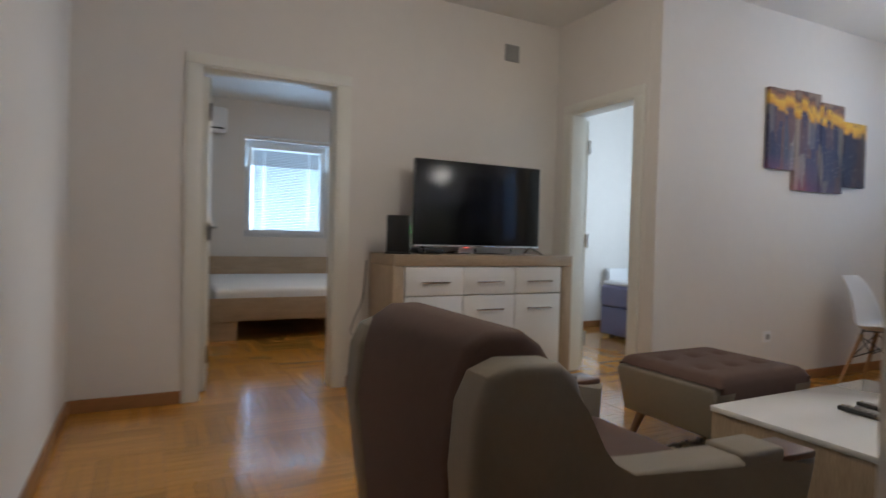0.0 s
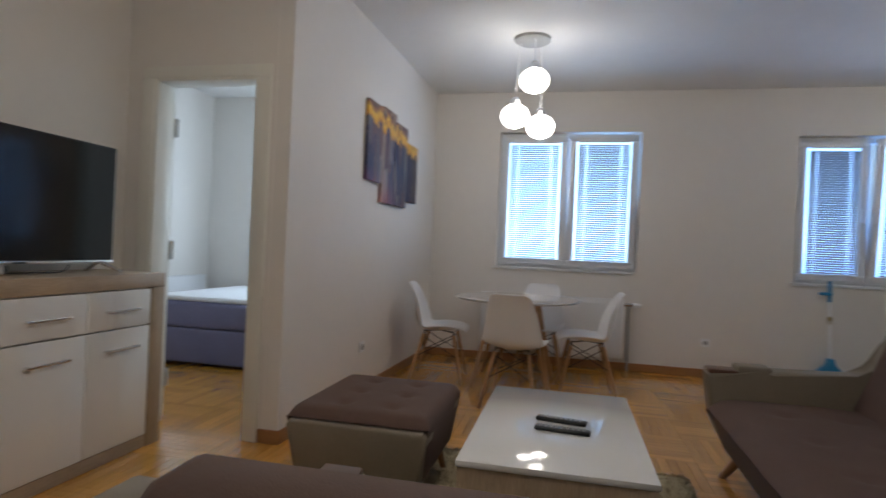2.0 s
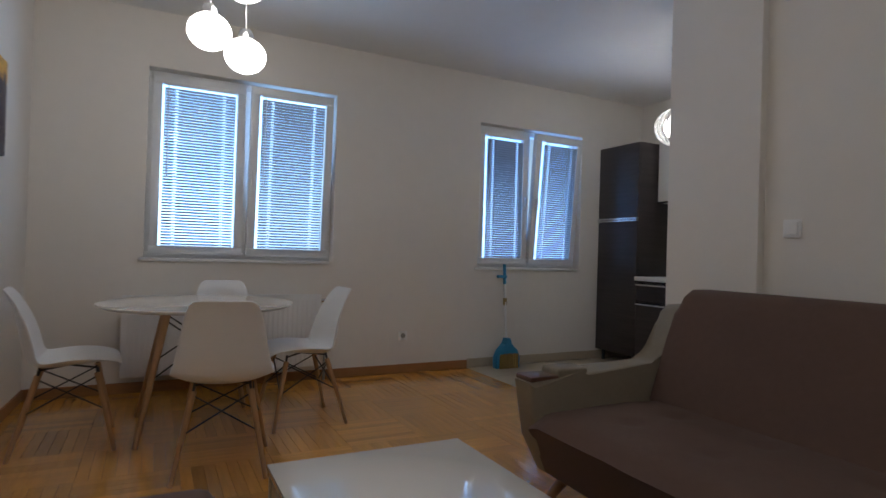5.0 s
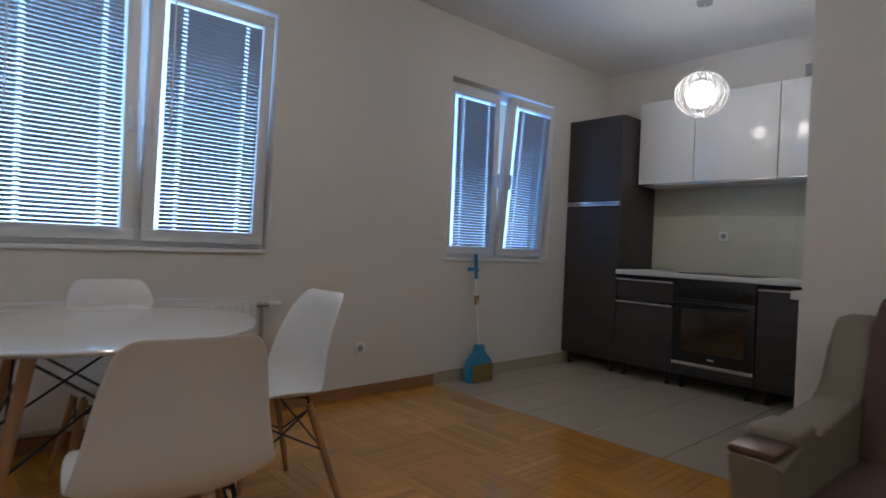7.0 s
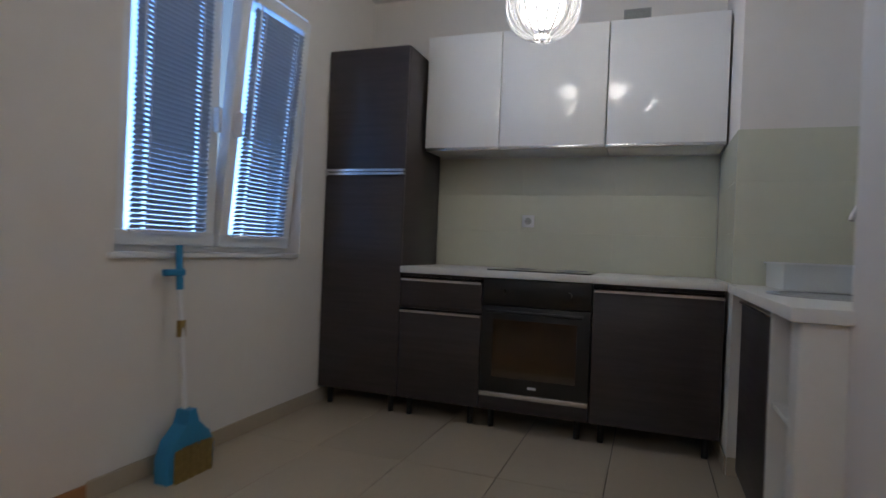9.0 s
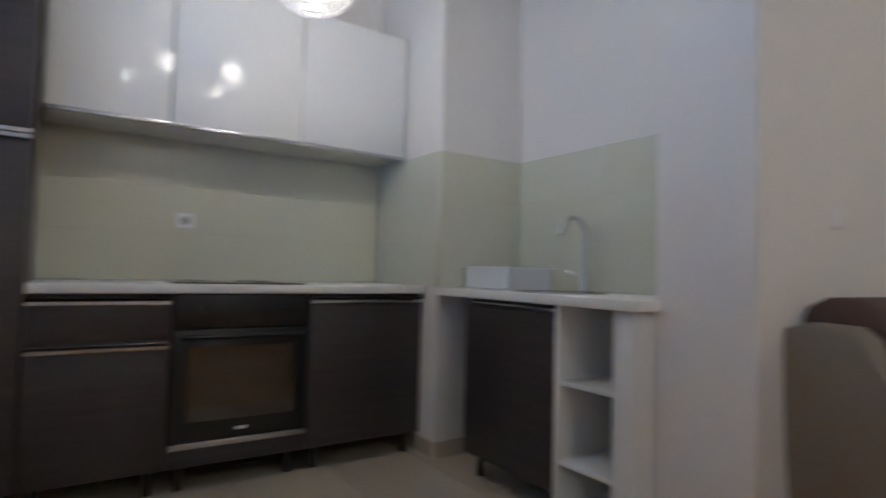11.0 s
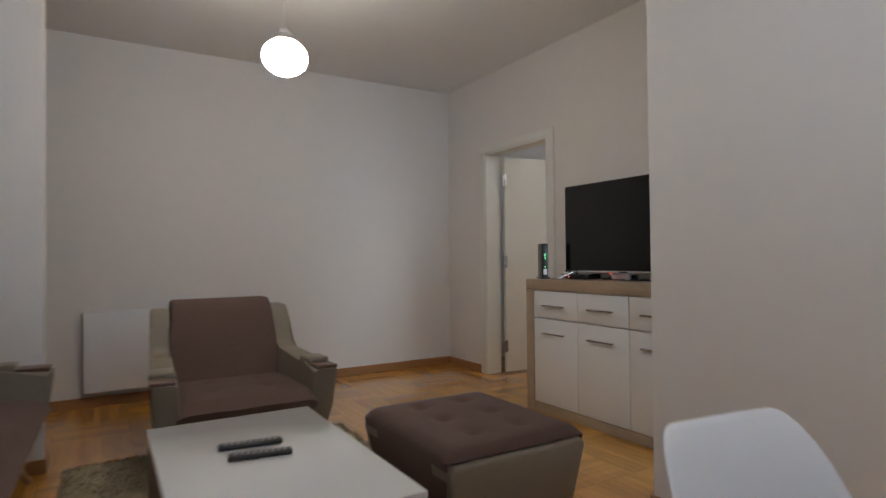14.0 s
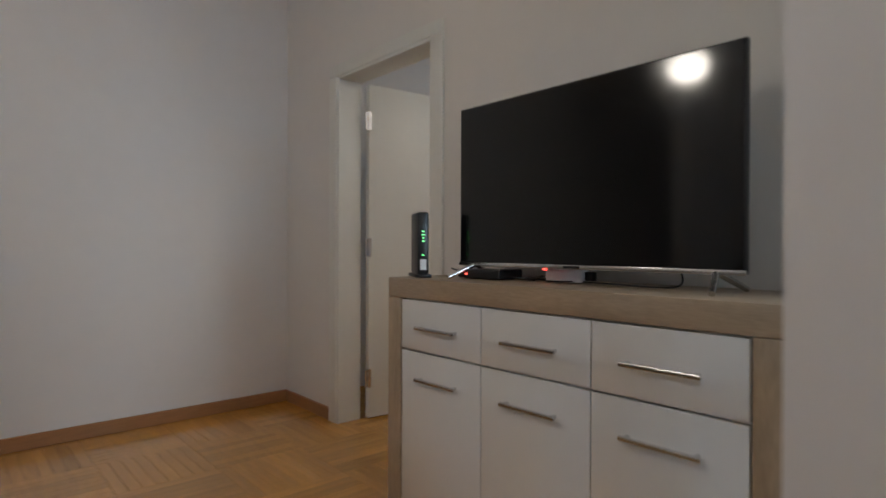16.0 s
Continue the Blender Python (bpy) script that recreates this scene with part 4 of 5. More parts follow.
def shell_chair():
    """A moulded shell chair that faces -y."""
    c = thing("shell_chair", pose(0, 0, 0), "white moulded plastic shell chair on wooden dowel legs", "chair", "chairs round the dining table")
    rows = [(-0.235, 0.425, 0.175, 0.0), (-0.22, 0.445, 0.205, 0.006), (-0.14, 0.443, 0.226, 0.03), (-0.02, 0.425, 0.234, 0.055), (0.09, 0.415, 0.234, 0.07), (0.15, 0.424, 0.230, 0.075), (0.188, 0.465, 0.223, 0.078), (0.208, 0.55, 0.206, 0.07), (0.222, 0.65, 0.187, 0.052), (0.244, 0.74, 0.169, 0.03), (0.266, 0.797, 0.150, 0.012), (0.282, 0.819, 0.118, 0.004)]
    bm = bmesh.new()
    n, g = 14, []
    for k, (y, z, w, lift) in enumerate(rows):
        t = min(max((k - 3) / 4, 0), 1)
        line = []
        for i in range(n + 1):
            u = -1 + 2 * i / n
            s = abs(u) ** 2.4
            line.append(bm.verts.new((w * u, y - lift * s * t, z + lift * s * (1 - t))))
        g.append(line)
    for a, b in zip(g, g[1:]):
        for i in range(n):
            bm.faces.new((a[i], a[i + 1], b[i + 1], b[i]))
    sh = part("shell", bm, WHITE, c, "white one-piece seat and back", smooth=True)
    so = sh.modifiers.new("thickness", "SOLIDIFY")
    so.thickness, so.offset = 0.008, 0
    su = sh.modifiers.new("round", "SUBSURF")
    su.levels = su.render_levels = 1
    top = [(-0.13, -0.12, 0.415), (0.13, -0.12, 0.415), (0.12, 0.12, 0.415), (-0.12, 0.12, 0.415)]
    bot = [(-0.215, -0.21, 0), (0.215, -0.21, 0), (0.20, 0.235, 0), (-0.20, 0.235, 0)]
    for a, b in zip(top, bot):
        rod("leg", b, Vector(a).lerp(Vector(b), 0.06), 0.010, BEECH, c, 0.015, "pale wooden dowel leg")
        rod("mount", Vector(a) + Vector((0, 0, 0.012)), Vector(a).lerp(Vector(b), 0.09), 0.006, WIRE, c)
    for i in range(4):
        a0, b0, a1, b1 = Vector(top[i]), Vector(bot[i]), Vector(top[(i + 1) % 4]), Vector(bot[(i + 1) % 4])
        rod("strut", a0.lerp(b0, 0.10), a1.lerp(b1, 0.50), 0.0038, WIRE, c, label="black steel strut")
        rod("strut", a1.lerp(b1, 0.10), a0.lerp(b0, 0.50), 0.0038, WIRE, c, label="black steel strut")
    rod("crossbar", Vector(top[0]), Vector(top[2]), 0.005, WIRE, c)
    rod("crossbar", Vector(top[1]), Vector(top[3]), 0.005, WIRE, c)
    return c


first_chair = shell_chair()
first_chair.matrix_basis = pose(4.65, -2.225, 0, 0, 0, 82)
for at in ((5.247, -2.735, 0, 0, 0, 184), (5.25, -1.53, 0, 0, 0, 4), (5.76, -2.34, 0, 0, 0, -92)):
    copy_thing(first_chair, pose(*at))


# ---- kitchen ----
FRONT = -6.085


def cabinet_handle(parent, x0, x1, z, y=FRONT):
    bm = add_box(bmesh.new(), (x0, y - 0.02, z - 0.012), (x1, y + 0.016, z + 0.004), 0.002)
    add_box(bm, (x0, y + 0.008, z - 0.026), (x1, y + 0.016, z + 0.004), 0.002)
    part("grip", bm, CHROME, parent, "brushed aluminium grip rail")


def feet(parent, x0, x1):
    for x in (x0 + 0.06, x1 - 0.06):
        for y in (FRONT - 0.06, KITCHEN + 0.1):
            rod("foot", (x, y, 0), (x, y, 0.105), 0.017, BLACK, parent, label="black plastic foot")


def base_unit(name, x0, x1, top, fronts, label, category="cabinet", group="kitchen base cabinets"):
    c = thing(name, Matrix.Identity(4), label, category, group)
    feet(c, x0, x1)
    box("body", (x0, KITCHEN, 0.105), (x1, FRONT - 0.02, top), DARKWOOD, c, 0.002)
    for z0, z1 in fronts:
        f = box("door", (x0 + 0.002, FRONT - 0.018, z0), (x1 - 0.002, FRONT, z1), DARKWOOD, c, 0.002)
        cabinet_handle(f, x0 + 0.002, x1 - 0.002, z1 + 0.006)
    return c


tall = base_unit("fridge_cabinet", 5.757, 6.298, 2.205, (), "tall dark wood-grain kitchen cabinet for a built-in fridge", "cabinet", "")
for z0, z1 in ((0.11, 1.425), (1.468, 2.202)):
    box("door", (5.759, FRONT - 0.018, z0), (6.296, FRONT, z1), DARKWOOD, tall, 0.002)
boxes("grip", [((5.759, FRONT - 0.012, 1.429), (6.296, FRONT + 0.014, 1.444)), ((5.759, FRONT - 0.012, 1.450), (6.296, FRONT + 0.014, 1.465))], CHROME, tall, label="double aluminium grip rail")
base_unit("drawer_cabinet", 5.252, 5.753, 0.848, ((0.11, 0.636), (0.664, 0.822)), "dark wood-grain base cabinet with a drawer")
base_unit("base_cabinet", 4.014, 4.643, 0.848, ((0.11, 0.822),), "dark wood-grain base cabinet with one door")


def oven():
    o = thing("oven", Matrix.Identity(4), "black built-in oven with a glass door", "oven")
    a, b = 4.648, 5.248
    feet(o, a, b)
    box("body", (a, KITCHEN + 0.02, 0.105), (b, FRONT - 0.02, 0.848), BLACK, o)
    box("plinth_panel", (a + 0.002, FRONT - 0.018, 0.11), (b - 0.002, FRONT, 0.185), DARKWOOD, o, 0.002)
    box("lower_rail", (a + 0.002, FRONT - 0.016, 0.188), (b - 0.002, FRONT + 0.010, 0.214), CHROME, o, 0.002)
    box("control_panel", (a + 0.003, FRONT - 0.016, 0.70), (b - 0.003, FRONT + 0.004, 0.846), BLACK, o, 0.003)
    for x in (a + 0.12, b - 0.12):
        rod("knob", (x, FRONT + 0.003, 0.775), (x, FRONT + 0.022, 0.775), 0.017, BLACK, o)
    d = box("door", (a + 0.003, FRONT - 0.016, 0.218), (b - 0.003, FRONT + 0.006, 0.694), BLACK, o, 0.003)
    box("door_glass", (a + 0.07, FRONT + 0.004, 0.30), (b - 0.07, FRONT + 0.0085, 0.62), OVENGLASS, d, label="dark glass with the floor's brown reflection in its colour")
    h = rod("door_handle", (a + 0.04, FRONT + 0.038, 0.665), (b - 0.04, FRONT + 0.038, 0.665), 0.009, BLACK, d)
    for x in (a + 0.06, b - 0.06):
        rod("bracket", (x, FRONT + 0.004, 0.665), (x, FRONT + 0.038, 0.665), 0.007, BLACK, h)
    box("badge", (4.925, FRONT + 0.005, 0.248), (4.972, FRONT + 0.0085, 0.262), WHITE, d)


oven()
tagged(box("worktop", (COLUMN_X + 0.010, KITCHEN + 0.004, 0.850), (5.752, FRONT + 0.03, 0.889), LAMINATE, None, 0.004), "white laminate worktop along the kitchen wall", "worktop")


def hob():
    h = thing("hob", pose(4.95, -6.37, 0.889), "black glass hob set in the worktop", "hob")
    box("glass_plate", (-0.29, -0.25, 0.0), (0.29, 0.25, 0.007), OVENGLASS, h, 0.002)
    for x, y, r in ((-0.14, -0.12, 0.09), (0.14, -0.12, 0.07), (-0.14, 0.12, 0.07), (0.14, 0.12, 0.09)):
        part("cooking_zone", add_lathe(bmesh.new(), [(r, 0.007), (r, 0.0078), (r - 0.004, 0.008)], 32, (x, y, 0)), BLACK, h)


hob()


def wall_cabinet(x0, x1):
    c = thing("wall_cabinet", Matrix.Identity(4), "white gloss wall cabinet with an aluminium lower grip", "cabinet", "white kitchen wall cabinets")
    f = -6.327
    box("body", (x0, KITCHEN + 0.002, 1.618), (x1, f - 0.02, 2.33), LAMINATE, c, 0.002)
    d = box("door", (x0 + 0.0015, f - 0.018, 1.630), (x1 - 0.0015, f, 2.328), GLOSS, c, 0.002)
    box("grip", (x0 + 0.002, f - 0.012, 1.612), (x1 - 0.002, f + 0.004, 1.629), CHROME, d, 0.002, label="aluminium grip rail")


for a, b in ((5.257, 5.735), (4.635, 5.253), (COLUMN_X + 0.012, 4.631)):
    wall_cabinet(a, b)


def peninsula():
    w = thing("sink_worktop", Matrix.Identity(4), "white laminate worktop with an inset sink", "worktop")
    box("board", (3.454, COLUMN_Y + 0.004, 0.850), (4.022, -4.69, 0.889), LAMINATE, w, 0.004)
    s = part("sink", add_lathe(bmesh.new(), [(0.215, 0.888), (0.215, 0.894), (0.19, 0.894), (0.185, 0.890)], 48, (3.76, -5.31, 0)), CHROME, w, "round steel sink rim", smooth=True)
    u = thing("sink_cabinet", Matrix.Identity(4), "dark wood-grain cabinet under the sink", "cabinet", "kitchen base cabinets")
    box("body", (3.46, -5.70, 0.105), (3.975, -5.105, 0.848), DARKWOOD, u, 0.002)
    d = box("door", (3.978, -5.698, 0.11), (3.996, -5.107, 0.818), DARKWOOD, u, 0.002)
    box("grip", (3.978, -5.698, 0.822), (4.006, -5.107, 0.834), CHROME, d, 0.002)
    for y in (-5.64, -5.16):
        for x in (3.52, 3.93):
            rod("foot", (x, y, 0), (x, y, 0.106), 0.017, BLACK, u)
    o = thing("open_shelf_unit", Matrix.Identity(4), "narrow white open shelf unit at the worktop end", "shelf")
    box("side_panel", (3.46, -5.100, 0.03), (3.995, -5.082, 0.848), LAMINATE, o, 0.002)
    box("side_panel", (3.46, -4.812, 0.03), (3.995, -4.718, 0.848), LAMINATE, o, 0.002)
    box("back_panel", (3.46, -5.081, 0.03), (3.472, -4.813, 0.848), LAMINATE, o)
    for z in (0.04, 0.225, 0.535):
        box("shelf", (3.473, -5.081, z), (3.985, -4.813, z + 0.018), LAMINATE, o, 0.002)
    for y in (-5.07, -4.76):
        for x in (3.52, 3.93):
            rod("foot", (x, y, 0), (x, y, 0.031), 0.015, BLACK, o)


peninsula()


def tap():
    t = thing("tap", pose(3.54, -5.36, 0.889), "chrome swan-neck kitchen tap", "tap")
    rod("base", (0, 0, 0), (0, 0, 0.09), 0.024, CHROME, t, 0.02)
    pts = [(0, 0, 0.08), (0, 0, 0.27)] + [(0.085 - 0.085 * math.cos(a), 0, 0.27 + 0.085 * math.sin(a)) for a in [radians(15 * i) for i in range(1, 11)]] + [(0.175, 0, 0.27)]
    tube("spout", pts, 0.011, CHROME, t)
    rod("lever", (0, -0.02, 0.075), (0.02, -0.09, 0.10), 0.007, CHROME, t)


tap()


def dish_box():
    d = thing("dish_drainer", pose(3.74, -5.70, 0.895), "pale translucent plastic dish box on the worktop", "dish rack")
    boxes("tub", [((-0.14, -0.18, 0), (0.14, 0.18, 0.008)), ((-0.14, -0.18, 0.008), (-0.132, 0.18, 0.10)), ((0.132, -0.18, 0.008), (0.14, 0.18, 0.10)), ((-0.132, -0.18, 0.008), (0.132, -0.172, 0.10)), ((-0.132, 0.172, 0.008), (0.132, 0.18, 0.10))], CLEARBOX, d)
    boxes("rim", [((-0.15, -0.19, 0.10), (0.15, -0.175, 0.108)), ((-0.15, 0.175, 0.10), (0.15, 0.19, 0.108)), ((-0.15, -0.175, 0.10), (-0.135, 0.175, 0.108)), ((0.135, -0.175, 0.10), (0.15, 0.175, 0.108))], WHITE, d)


dish_box()


def kitchen_lamp():
    g = thing("kitchen_pendant", pose(4.87, -5.56, 2.11), "ribbed clear glass globe pendant lamp over the kitchen", "pendant lamp")
    bm = bmesh.new()
    seg, r = 120, 0.162
    rings = []
    for i in range(15):
        a = radians(-80 + 160 * i / 14)
        ring = []
        for j in range(seg):
            th = 2 * math.pi * j / seg
            rr = r * math.cos(a) * (1 + 0.03 * math.cos(20 * th))
            ring.append(bm.verts.new((rr * math.cos(th), rr * math.sin(th), r * 0.90 * math.sin(a))))
        rings.append(ring)
    for p, q in zip(rings, rings[1:]):
        for j in range(seg):
            bm.faces.new((p[j], p[(j + 1) % seg], q[(j + 1) % seg], q[j]))
    sh = part("glass_globe", bm, RIBGLASS, g, "clear ribbed glass", smooth=True)
    so = sh.modifiers.new("thickness", "SOLIDIFY")
    so.thickness, so.offset = 0.004, -1
    sh.visible_shadow = False
    bm = bmesh.new()
    bmesh.ops.create_uvsphere(bm, u_segments=20, v_segments=12, radius=0.095, matrix=Matrix.Diagonal((1, 1, 0.95, 1)))
    part("bulb", bm, BULB, g, "glowing bulb", smooth=True)
    bm = bmesh.new()
    for j in range(20):
        th = 2 * math.pi * j / 20
        line = [Vector((1.04 * r * math.cos(a) * math.cos(th), 1.04 * r * math.cos(a) * math.sin(th), 0.91 * r * math.sin(a))) for a in [radians(-76 + 152 * i / 10) for i in range(11)]]
        for p, q in zip(line, line[1:]):
            add_rod(bm, p, q, 0.0042, None, 6)
    part("ribs", bm, WHITE, g, "white raised glass ribs", smooth=True)
    part("cap", add_lathe(bmesh.new(), [(0.03, 0.140), (0.03, 0.170), (0.01, 0.180)], 20), CHROME, g, smooth=True)
    rod("cord", (0, 0, 0.165), (0, 0, H - 2.11 - 0.02), 0.0028, WHITE, g, seg=8)
    part("ceiling_rose", add_lathe(bmesh.new(), [(0.05, H - 2.11 - 0.03), (0.055, H - 2.11)], 24), CHROME, g, smooth=True)


kitchen_lamp()


def broom():
    b = thing("dustpan_and_broom", pose(EAST - 0.125, -4.895, 0), "blue long-handled dustpan and brush leaning on the wall", "dustpan")
    rod("stick", (0.0, 0, 0.10), (0.075, 0, 0.80), 0.011, WHITE, b)
    rod("stick_grip", (0.072, 0, 0.78), (0.085, 0, 0.97), 0.015, BLUE, b, label="blue handle")
    bm = add_box(bmesh.new(), (0.058, -0.02, 0.84), (0.092, 0.085, 0.868), 0.006)
    part("hook", bm, BLUE, b)
    box("sticker", (0.045, -0.0135, 0.58), (0.068, 0.0135, 0.65), YELLOW, b, label="yellow label")
    pts = [(-0.125, 0.0), (-0.13, 0.10), (-0.10, 0.17), (-0.03, 0.22), (-0.02, 0.28), (0.02, 0.28), (0.03, 0.22), (0.10, 0.17), (0.13, 0.10), (0.125, 0.0)]
    bm = add_profile(bmesh.new(), pts, -0.03, 0.045, 0.006)
    part("pan", bm, BLUE, b, "blue plastic pan", smooth=True)
    bm = bmesh.new()
    rng = random.Random(3)
    for i in range(60):
        y = -0.10 + 0.20 * (i + 0.5) / 60
        add_box(bm, (-0.045 + rng.uniform(-0.006, 0.006), y - 0.0016, 0.0), (-0.033, y + 0.0016, 0.13 + rng.uniform(-0.01, 0.01)))
    part("bristles", bm, YELLOW, b, "straw-coloured bristles")


broom()

# ---- bedrooms seen through the doors ----
def oak_bed():
    b = thing("oak_bed", pose(0.90, 1.90, 0), "oak bed frame with a bare white mattress", "bed")
    W = 1.75
    box("foot_rail", (0, 0, 0.187), (W, 0.03, 0.405), OAK, b, 0.003)
    for x in (0.0, W - 0.25):
        box("leg", (x, 0.04, 0), (x + 0.25, 0.08, 0.19), OAK, b, 0.003)
        box("leg", (x, 1.9, 0), (x + 0.25, 1.94, 0.19), OAK, b, 0.003)
    box("side_rail", (0, 0.03, 0.187), (0.03, 2.05, 0.36), OAK, b, 0.003)
    box("side_rail", (W - 0.03, 0.03, 0.187), (W, 2.05, 0.36), OAK, b, 0.003)
    box("headboard", (0, 2.05, 0.0), (W, 2.08, 0.715), OAK, b, 0.003)
    box("base", (0.03, 0.03, 0.22), (W - 0.03, 2.05, 0.25), OAK, b)
    m = box("mattress", (0.035, 0.035, 0.25), (W - 0.035, 2.04, 0.495), SHEET, b, 0.05, 4, "bare white mattress")


oak_bed()


def box_bed():
    b = thing("box_bed", pose(4.80, -1.0, 0), "lavender-grey upholstered box bed with a white mattress", "bed")
    L = 2.0
    for x in (0.08, 1.35):
        for y in (0.1, L - 0.1):
            rod("foot", (x, y, 0), (x, y, 0.035), 0.025, BLACK, b)
    box("base", (0, 0, 0.03), (1.42, L, 0.33), LAVENDER, b, 0.02, 3)
    box("mattress_base", (-0.01, -0.005, 0.332), (1.43, L + 0.005, 0.56), LAVENDER, b, 0.035, 4)
    box("mattress_top", (0.01, 0.01, 0.562), (1.41, L - 0.01, 0.605), SHEET, b, 0.02, 3, "white mattress top")
    box("piping", (-0.008, 0.0, 0.432), (1.428, L, 0.440), BROWN, b)


box_bed()
# unseen lamp added to brighten the bedroom, assumed from its warm-lit door leaf
dome = thing("ceiling_lamp", pose(2.65, 1.3, H), "assumed flat white glass ceiling lamp, out of view in the bedroom", "ceiling lamp")
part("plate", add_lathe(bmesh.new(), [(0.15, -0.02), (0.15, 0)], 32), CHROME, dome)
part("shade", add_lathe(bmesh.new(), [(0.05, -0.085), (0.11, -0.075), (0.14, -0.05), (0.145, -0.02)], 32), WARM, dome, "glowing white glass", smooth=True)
ac = thing("air_conditioner", pose(0.45, 4.10, 2.28), "white wall air conditioner above the bed", "air conditioner")
box("casing", (0, -0.22, 0.0), (0.80, 0, 0.30), WHITE, ac, 0.03, 4)
box("outlet_slot", (0.04, -0.222, 0.025), (0.76, -0.19, 0.045), BLACK, ac)
box("flap", (0.03, -0.225, 0.05), (0.77, -0.215, 0.085), WHITE, ac, 0.003)
radiator(pose(5.3, 1.5, 0), 0.85, 0.12, 0.70, "white radiator on the bedroom wall", False)

# ---- outside ----
tagged(box("ground", (-900, -900, -9.2), (900, 900, -9.0), material("asphalt", (0.05, 0.05, 0.052), 0.9, vary=0.2, scale=0.5)), "grey ground far below the windows", "ground", kind="structure")

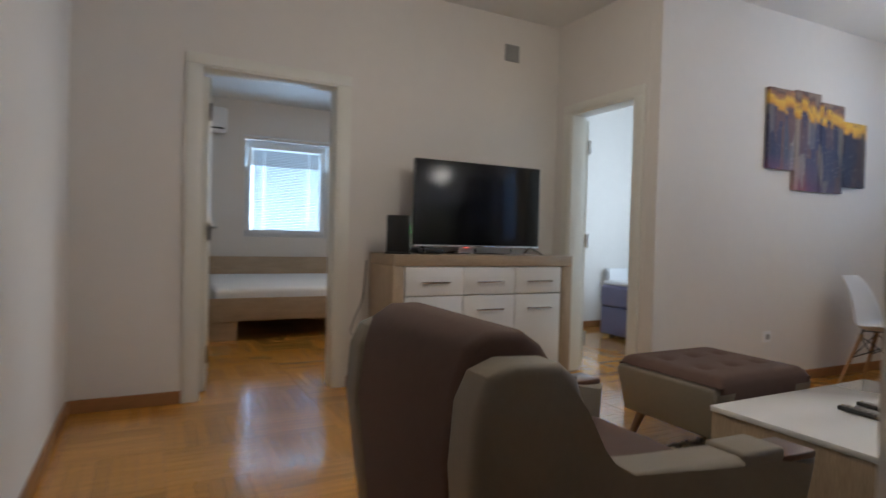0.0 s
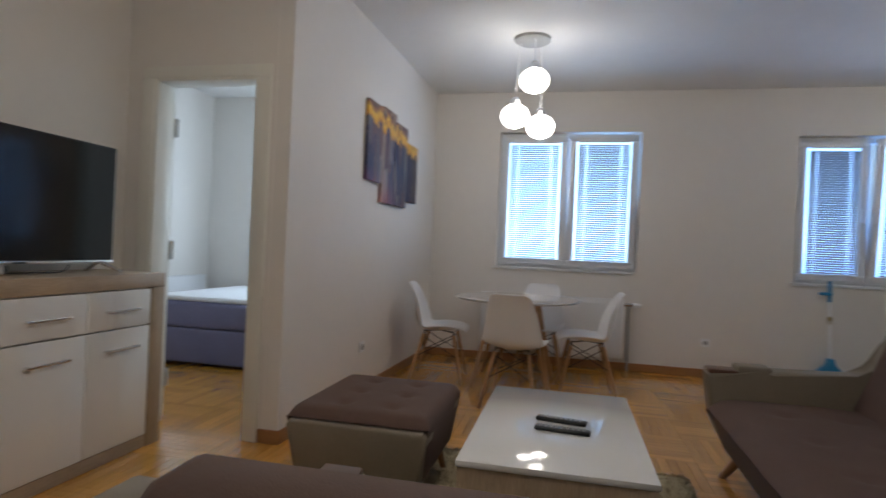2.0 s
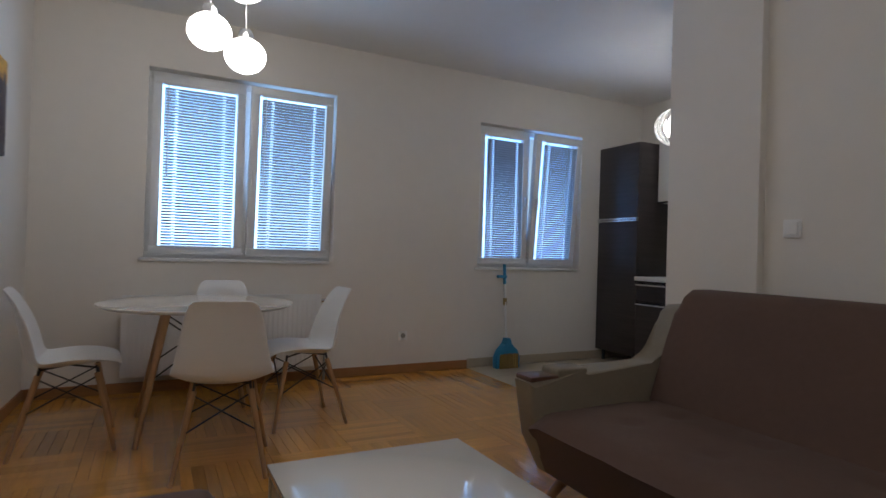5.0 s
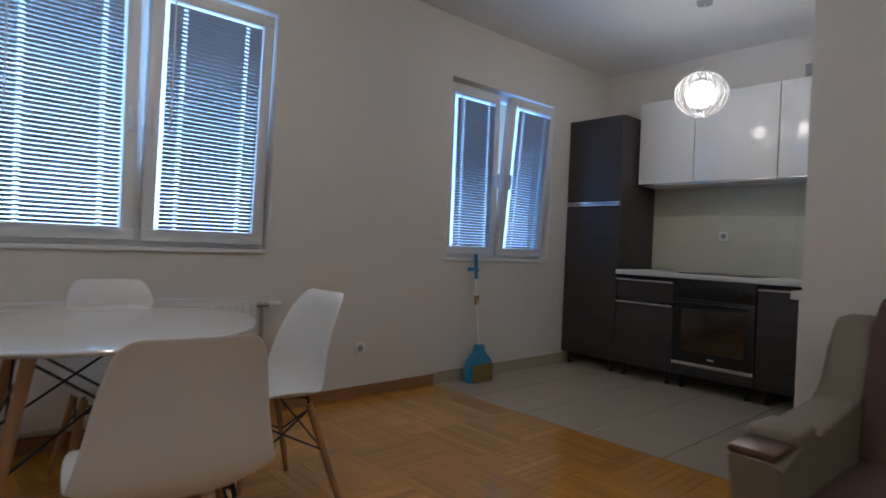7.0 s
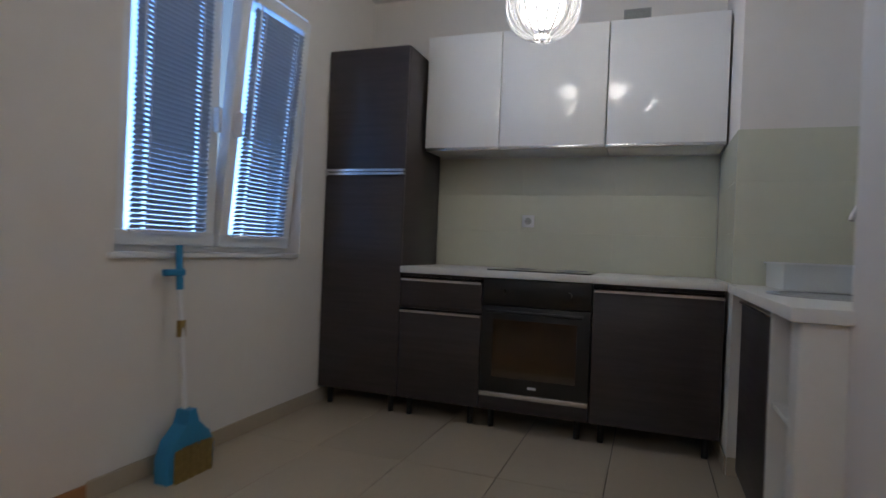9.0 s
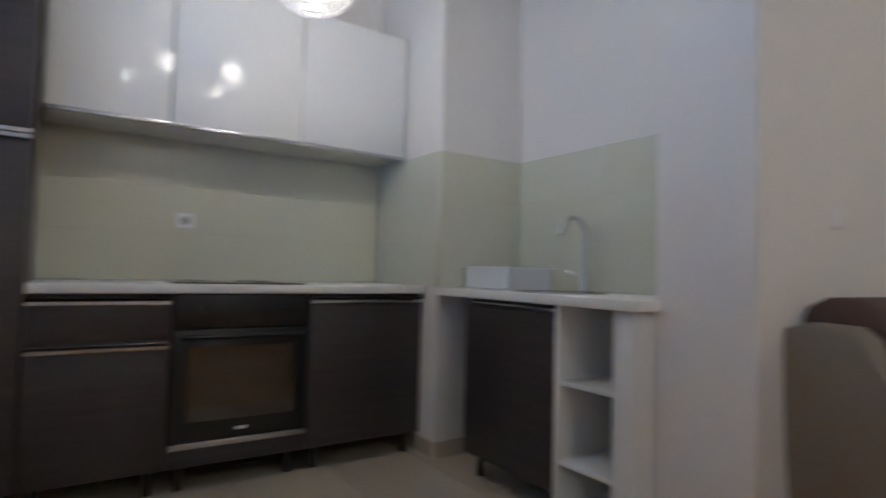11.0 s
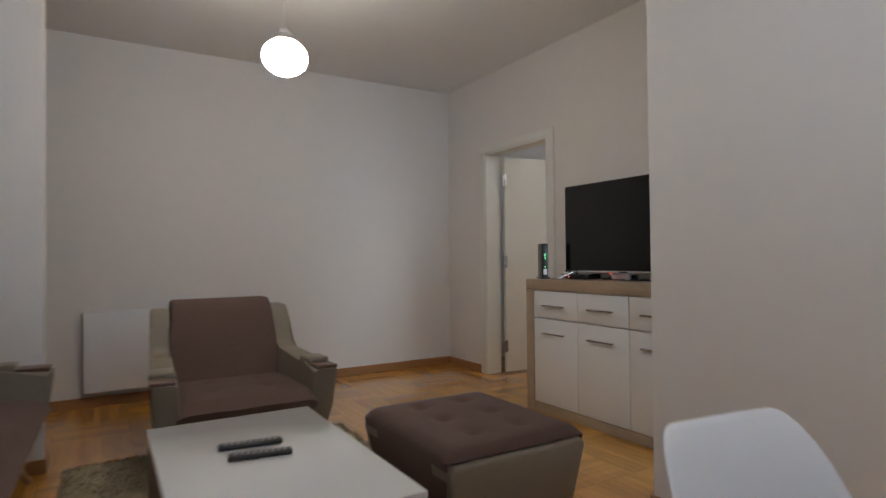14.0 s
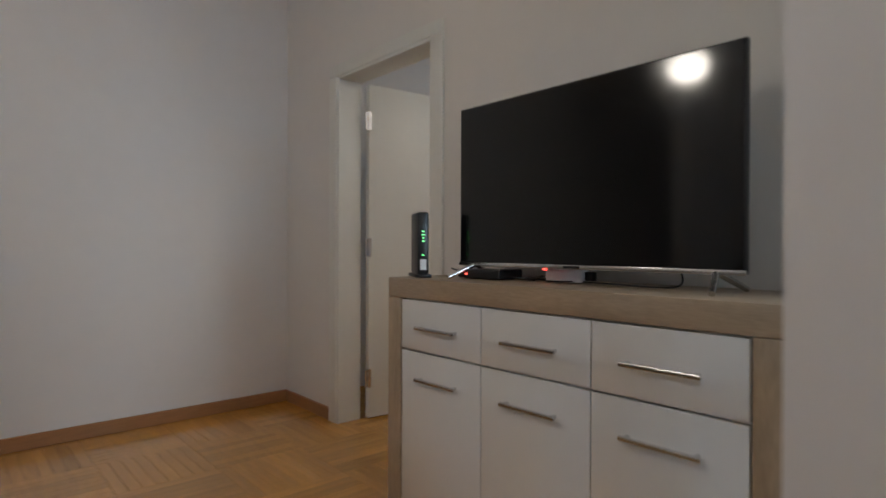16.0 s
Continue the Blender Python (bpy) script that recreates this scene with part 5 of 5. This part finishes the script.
# ---- floor pieces ----
def parquet():
    """Square blocks of planks, laid by turns along and across."""
    S, K = 0.42, 8
    pw = S / K
    me = {}
    def plank_mesh(length):
        bm = add_box(bmesh.new(), (-length / 2 + 0.0004, -pw / 2 + 0.0004, -0.012), (length / 2 - 0.0003, pw / 2 - 0.0003, 0.0), 0.0004, 1)
        bmesh.ops.delete(bm, geom=[f for f in bm.faces if f.calc_center_median().z < -0.0119], context="FACES_ONLY")
        m = bpy.data.meshes.new("plank")
        bm.to_mesh(m)
        bm.free()
        m.materials.append(PARQUET_PIECE)
        return m
    shared = plank_mesh(S)
    cells = []
    for i in range(-1, 17):
        for j in range(-17, 11):
            x, y = i * S + 0.05, j * S + 0.06
            inside = -0.05 < x + S and x < EAST and y + S > (TILES_Y if x + S / 2 > 3.6 else -6.8) and y < 4.2
            if inside and not (1.5 < x and x + S < 3.3 and y + S < -4.6) and not (3.6 < x and y > 1.6):
                cells.append((i, j, x, y))
    verts, faces = [], []
    count = 0
    for i, j, x, y in cells:
        across = (i + j) % 2
        full = x > 0.0 and x + S < EAST and (y > TILES_Y or x + S < 3.4)
        for k in range(K):
            cx, cy = (x + S / 2, y + pw * (k + 0.5)) if not across else (x + pw * (k + 0.5), y + S / 2)
            near = full and 3.55 < x < 6.0 and -4.0 < y < -2.2 or full and 0.6 < x < 2.0 and -1.7 < y < -0.2
            if near and count < 300:
                o = new("plank", shared)
                o.parent = floor
                o.matrix_basis = pose(cx, cy, 0.0, 0, 0, 90 * across)
                count += 1
            else:
                hx, hy = (S / 2 - 0.0004, pw / 2 - 0.0004) if not across else (pw / 2 - 0.0004, S / 2 - 0.0004)
                x0, x1 = max(cx - hx, -0.02), min(cx + hx, EAST + 0.02)
                y0, y1 = max(cy - hy, KITCHEN - 0.02), min(cy + hy, 4.12)
                if cx > 3.4:
                    y0 = max(y0, TILES_Y + 0.001)
                if x1 - x0 < 0.004 or y1 - y0 < 0.004:
                    continue
                n = len(verts)
                e = 0.0004
                verts += [(x0, y0, -0.012), (x1, y0, -0.012), (x1, y1, -0.012), (x0, y1, -0.012), (x0 + e, y0 + e, 0), (x1 - e, y0 + e, 0), (x1 - e, y1 - e, 0), (x0 + e, y1 - e, 0)]
                faces += [(n + 4, n + 5, n + 6, n + 7), (n, n + 1, n + 5, n + 4), (n + 1, n + 2, n + 6, n + 5), (n + 2, n + 3, n + 7, n + 6), (n + 3, n, n + 4, n + 7)]
    m = bpy.data.meshes.new("parquet_planks")
    m.from_pydata(verts, [], faces)
    m.materials.append(PARQUET)
    o = new("parquet_planks", m)
    o.parent = floor
    tagged(o, "honey-coloured parquet planks", kind="stuff")


parquet()


def tiles():
    fl = tagged(box("floor_kitchen", (3.45, KITCHEN, -0.011), (EAST, TILES_Y, -0.004), GROUT), "beige rectangular floor tiles in the kitchen", "floor", kind="structure")
    px, py = 0.455, 0.91
    for i in range(8):
        for j in range(3):
            x1, y1 = 6.335 - px * i, TILES_Y - py * j
            x0, y0 = max(x1 - px, 3.45), max(y1 - py, KITCHEN)
            x1 = min(x1, EAST)
            if x1 - x0 > 0.02 and y1 - y0 > 0.02:
                box("tile", (x0 + 0.002, y0 + 0.002, -0.004), (x1 - 0.002, y1 - 0.002, 0.001), TILE, fl, 0.001, 1)
    sp = thing("splashback", Matrix.Identity(4), "pale cream glazed wall tiles above the worktop", "tiles", kind="structure")
    th = 0.008
    def run(a, b, at, axis, sign):
        n = max(1, round((b - a) / 0.60))
        back = ((a, min(at, at + sign * 0.0068), 0.892), (b, max(at, at + sign * 0.0068), 1.611)) if axis == "y" else ((min(at, at + sign * 0.0068), a, 0.892), (max(at, at + sign * 0.0068), b, 1.611))
        box("grout_bed", *back, WALLTILE, sp)
        for k in range(n):
            u0, u1 = a + (b - a) * k / n + 0.001, a + (b - a) * (k + 1) / n - 0.001
            for z in range(3):
                z0, z1 = 0.892 + 0.24 * z, 0.892 + 0.24 * (z + 1) - 0.002
                if axis == "y":
                    lo, hi = (u0, min(at, at + sign * th), z0), (u1, max(at, at + sign * th), z1)
                else:
                    lo, hi = (min(at, at + sign * th), u0, z0), (max(at, at + sign * th), u1, z1)
                box("tile", lo, hi, WALLTILE, sp, 0.001, 1)
    run(COLUMN_X + 0.01, 5.755, KITCHEN, "y", 1)
    run(-6.65, COLUMN_Y - 0.002, COLUMN_X, "x", 1)
    run(3.46, COLUMN_X + 0.008, COLUMN_Y, "y", 1)
    run(COLUMN_Y + 0.01, -4.72, 3.45, "x", 1)


tiles()
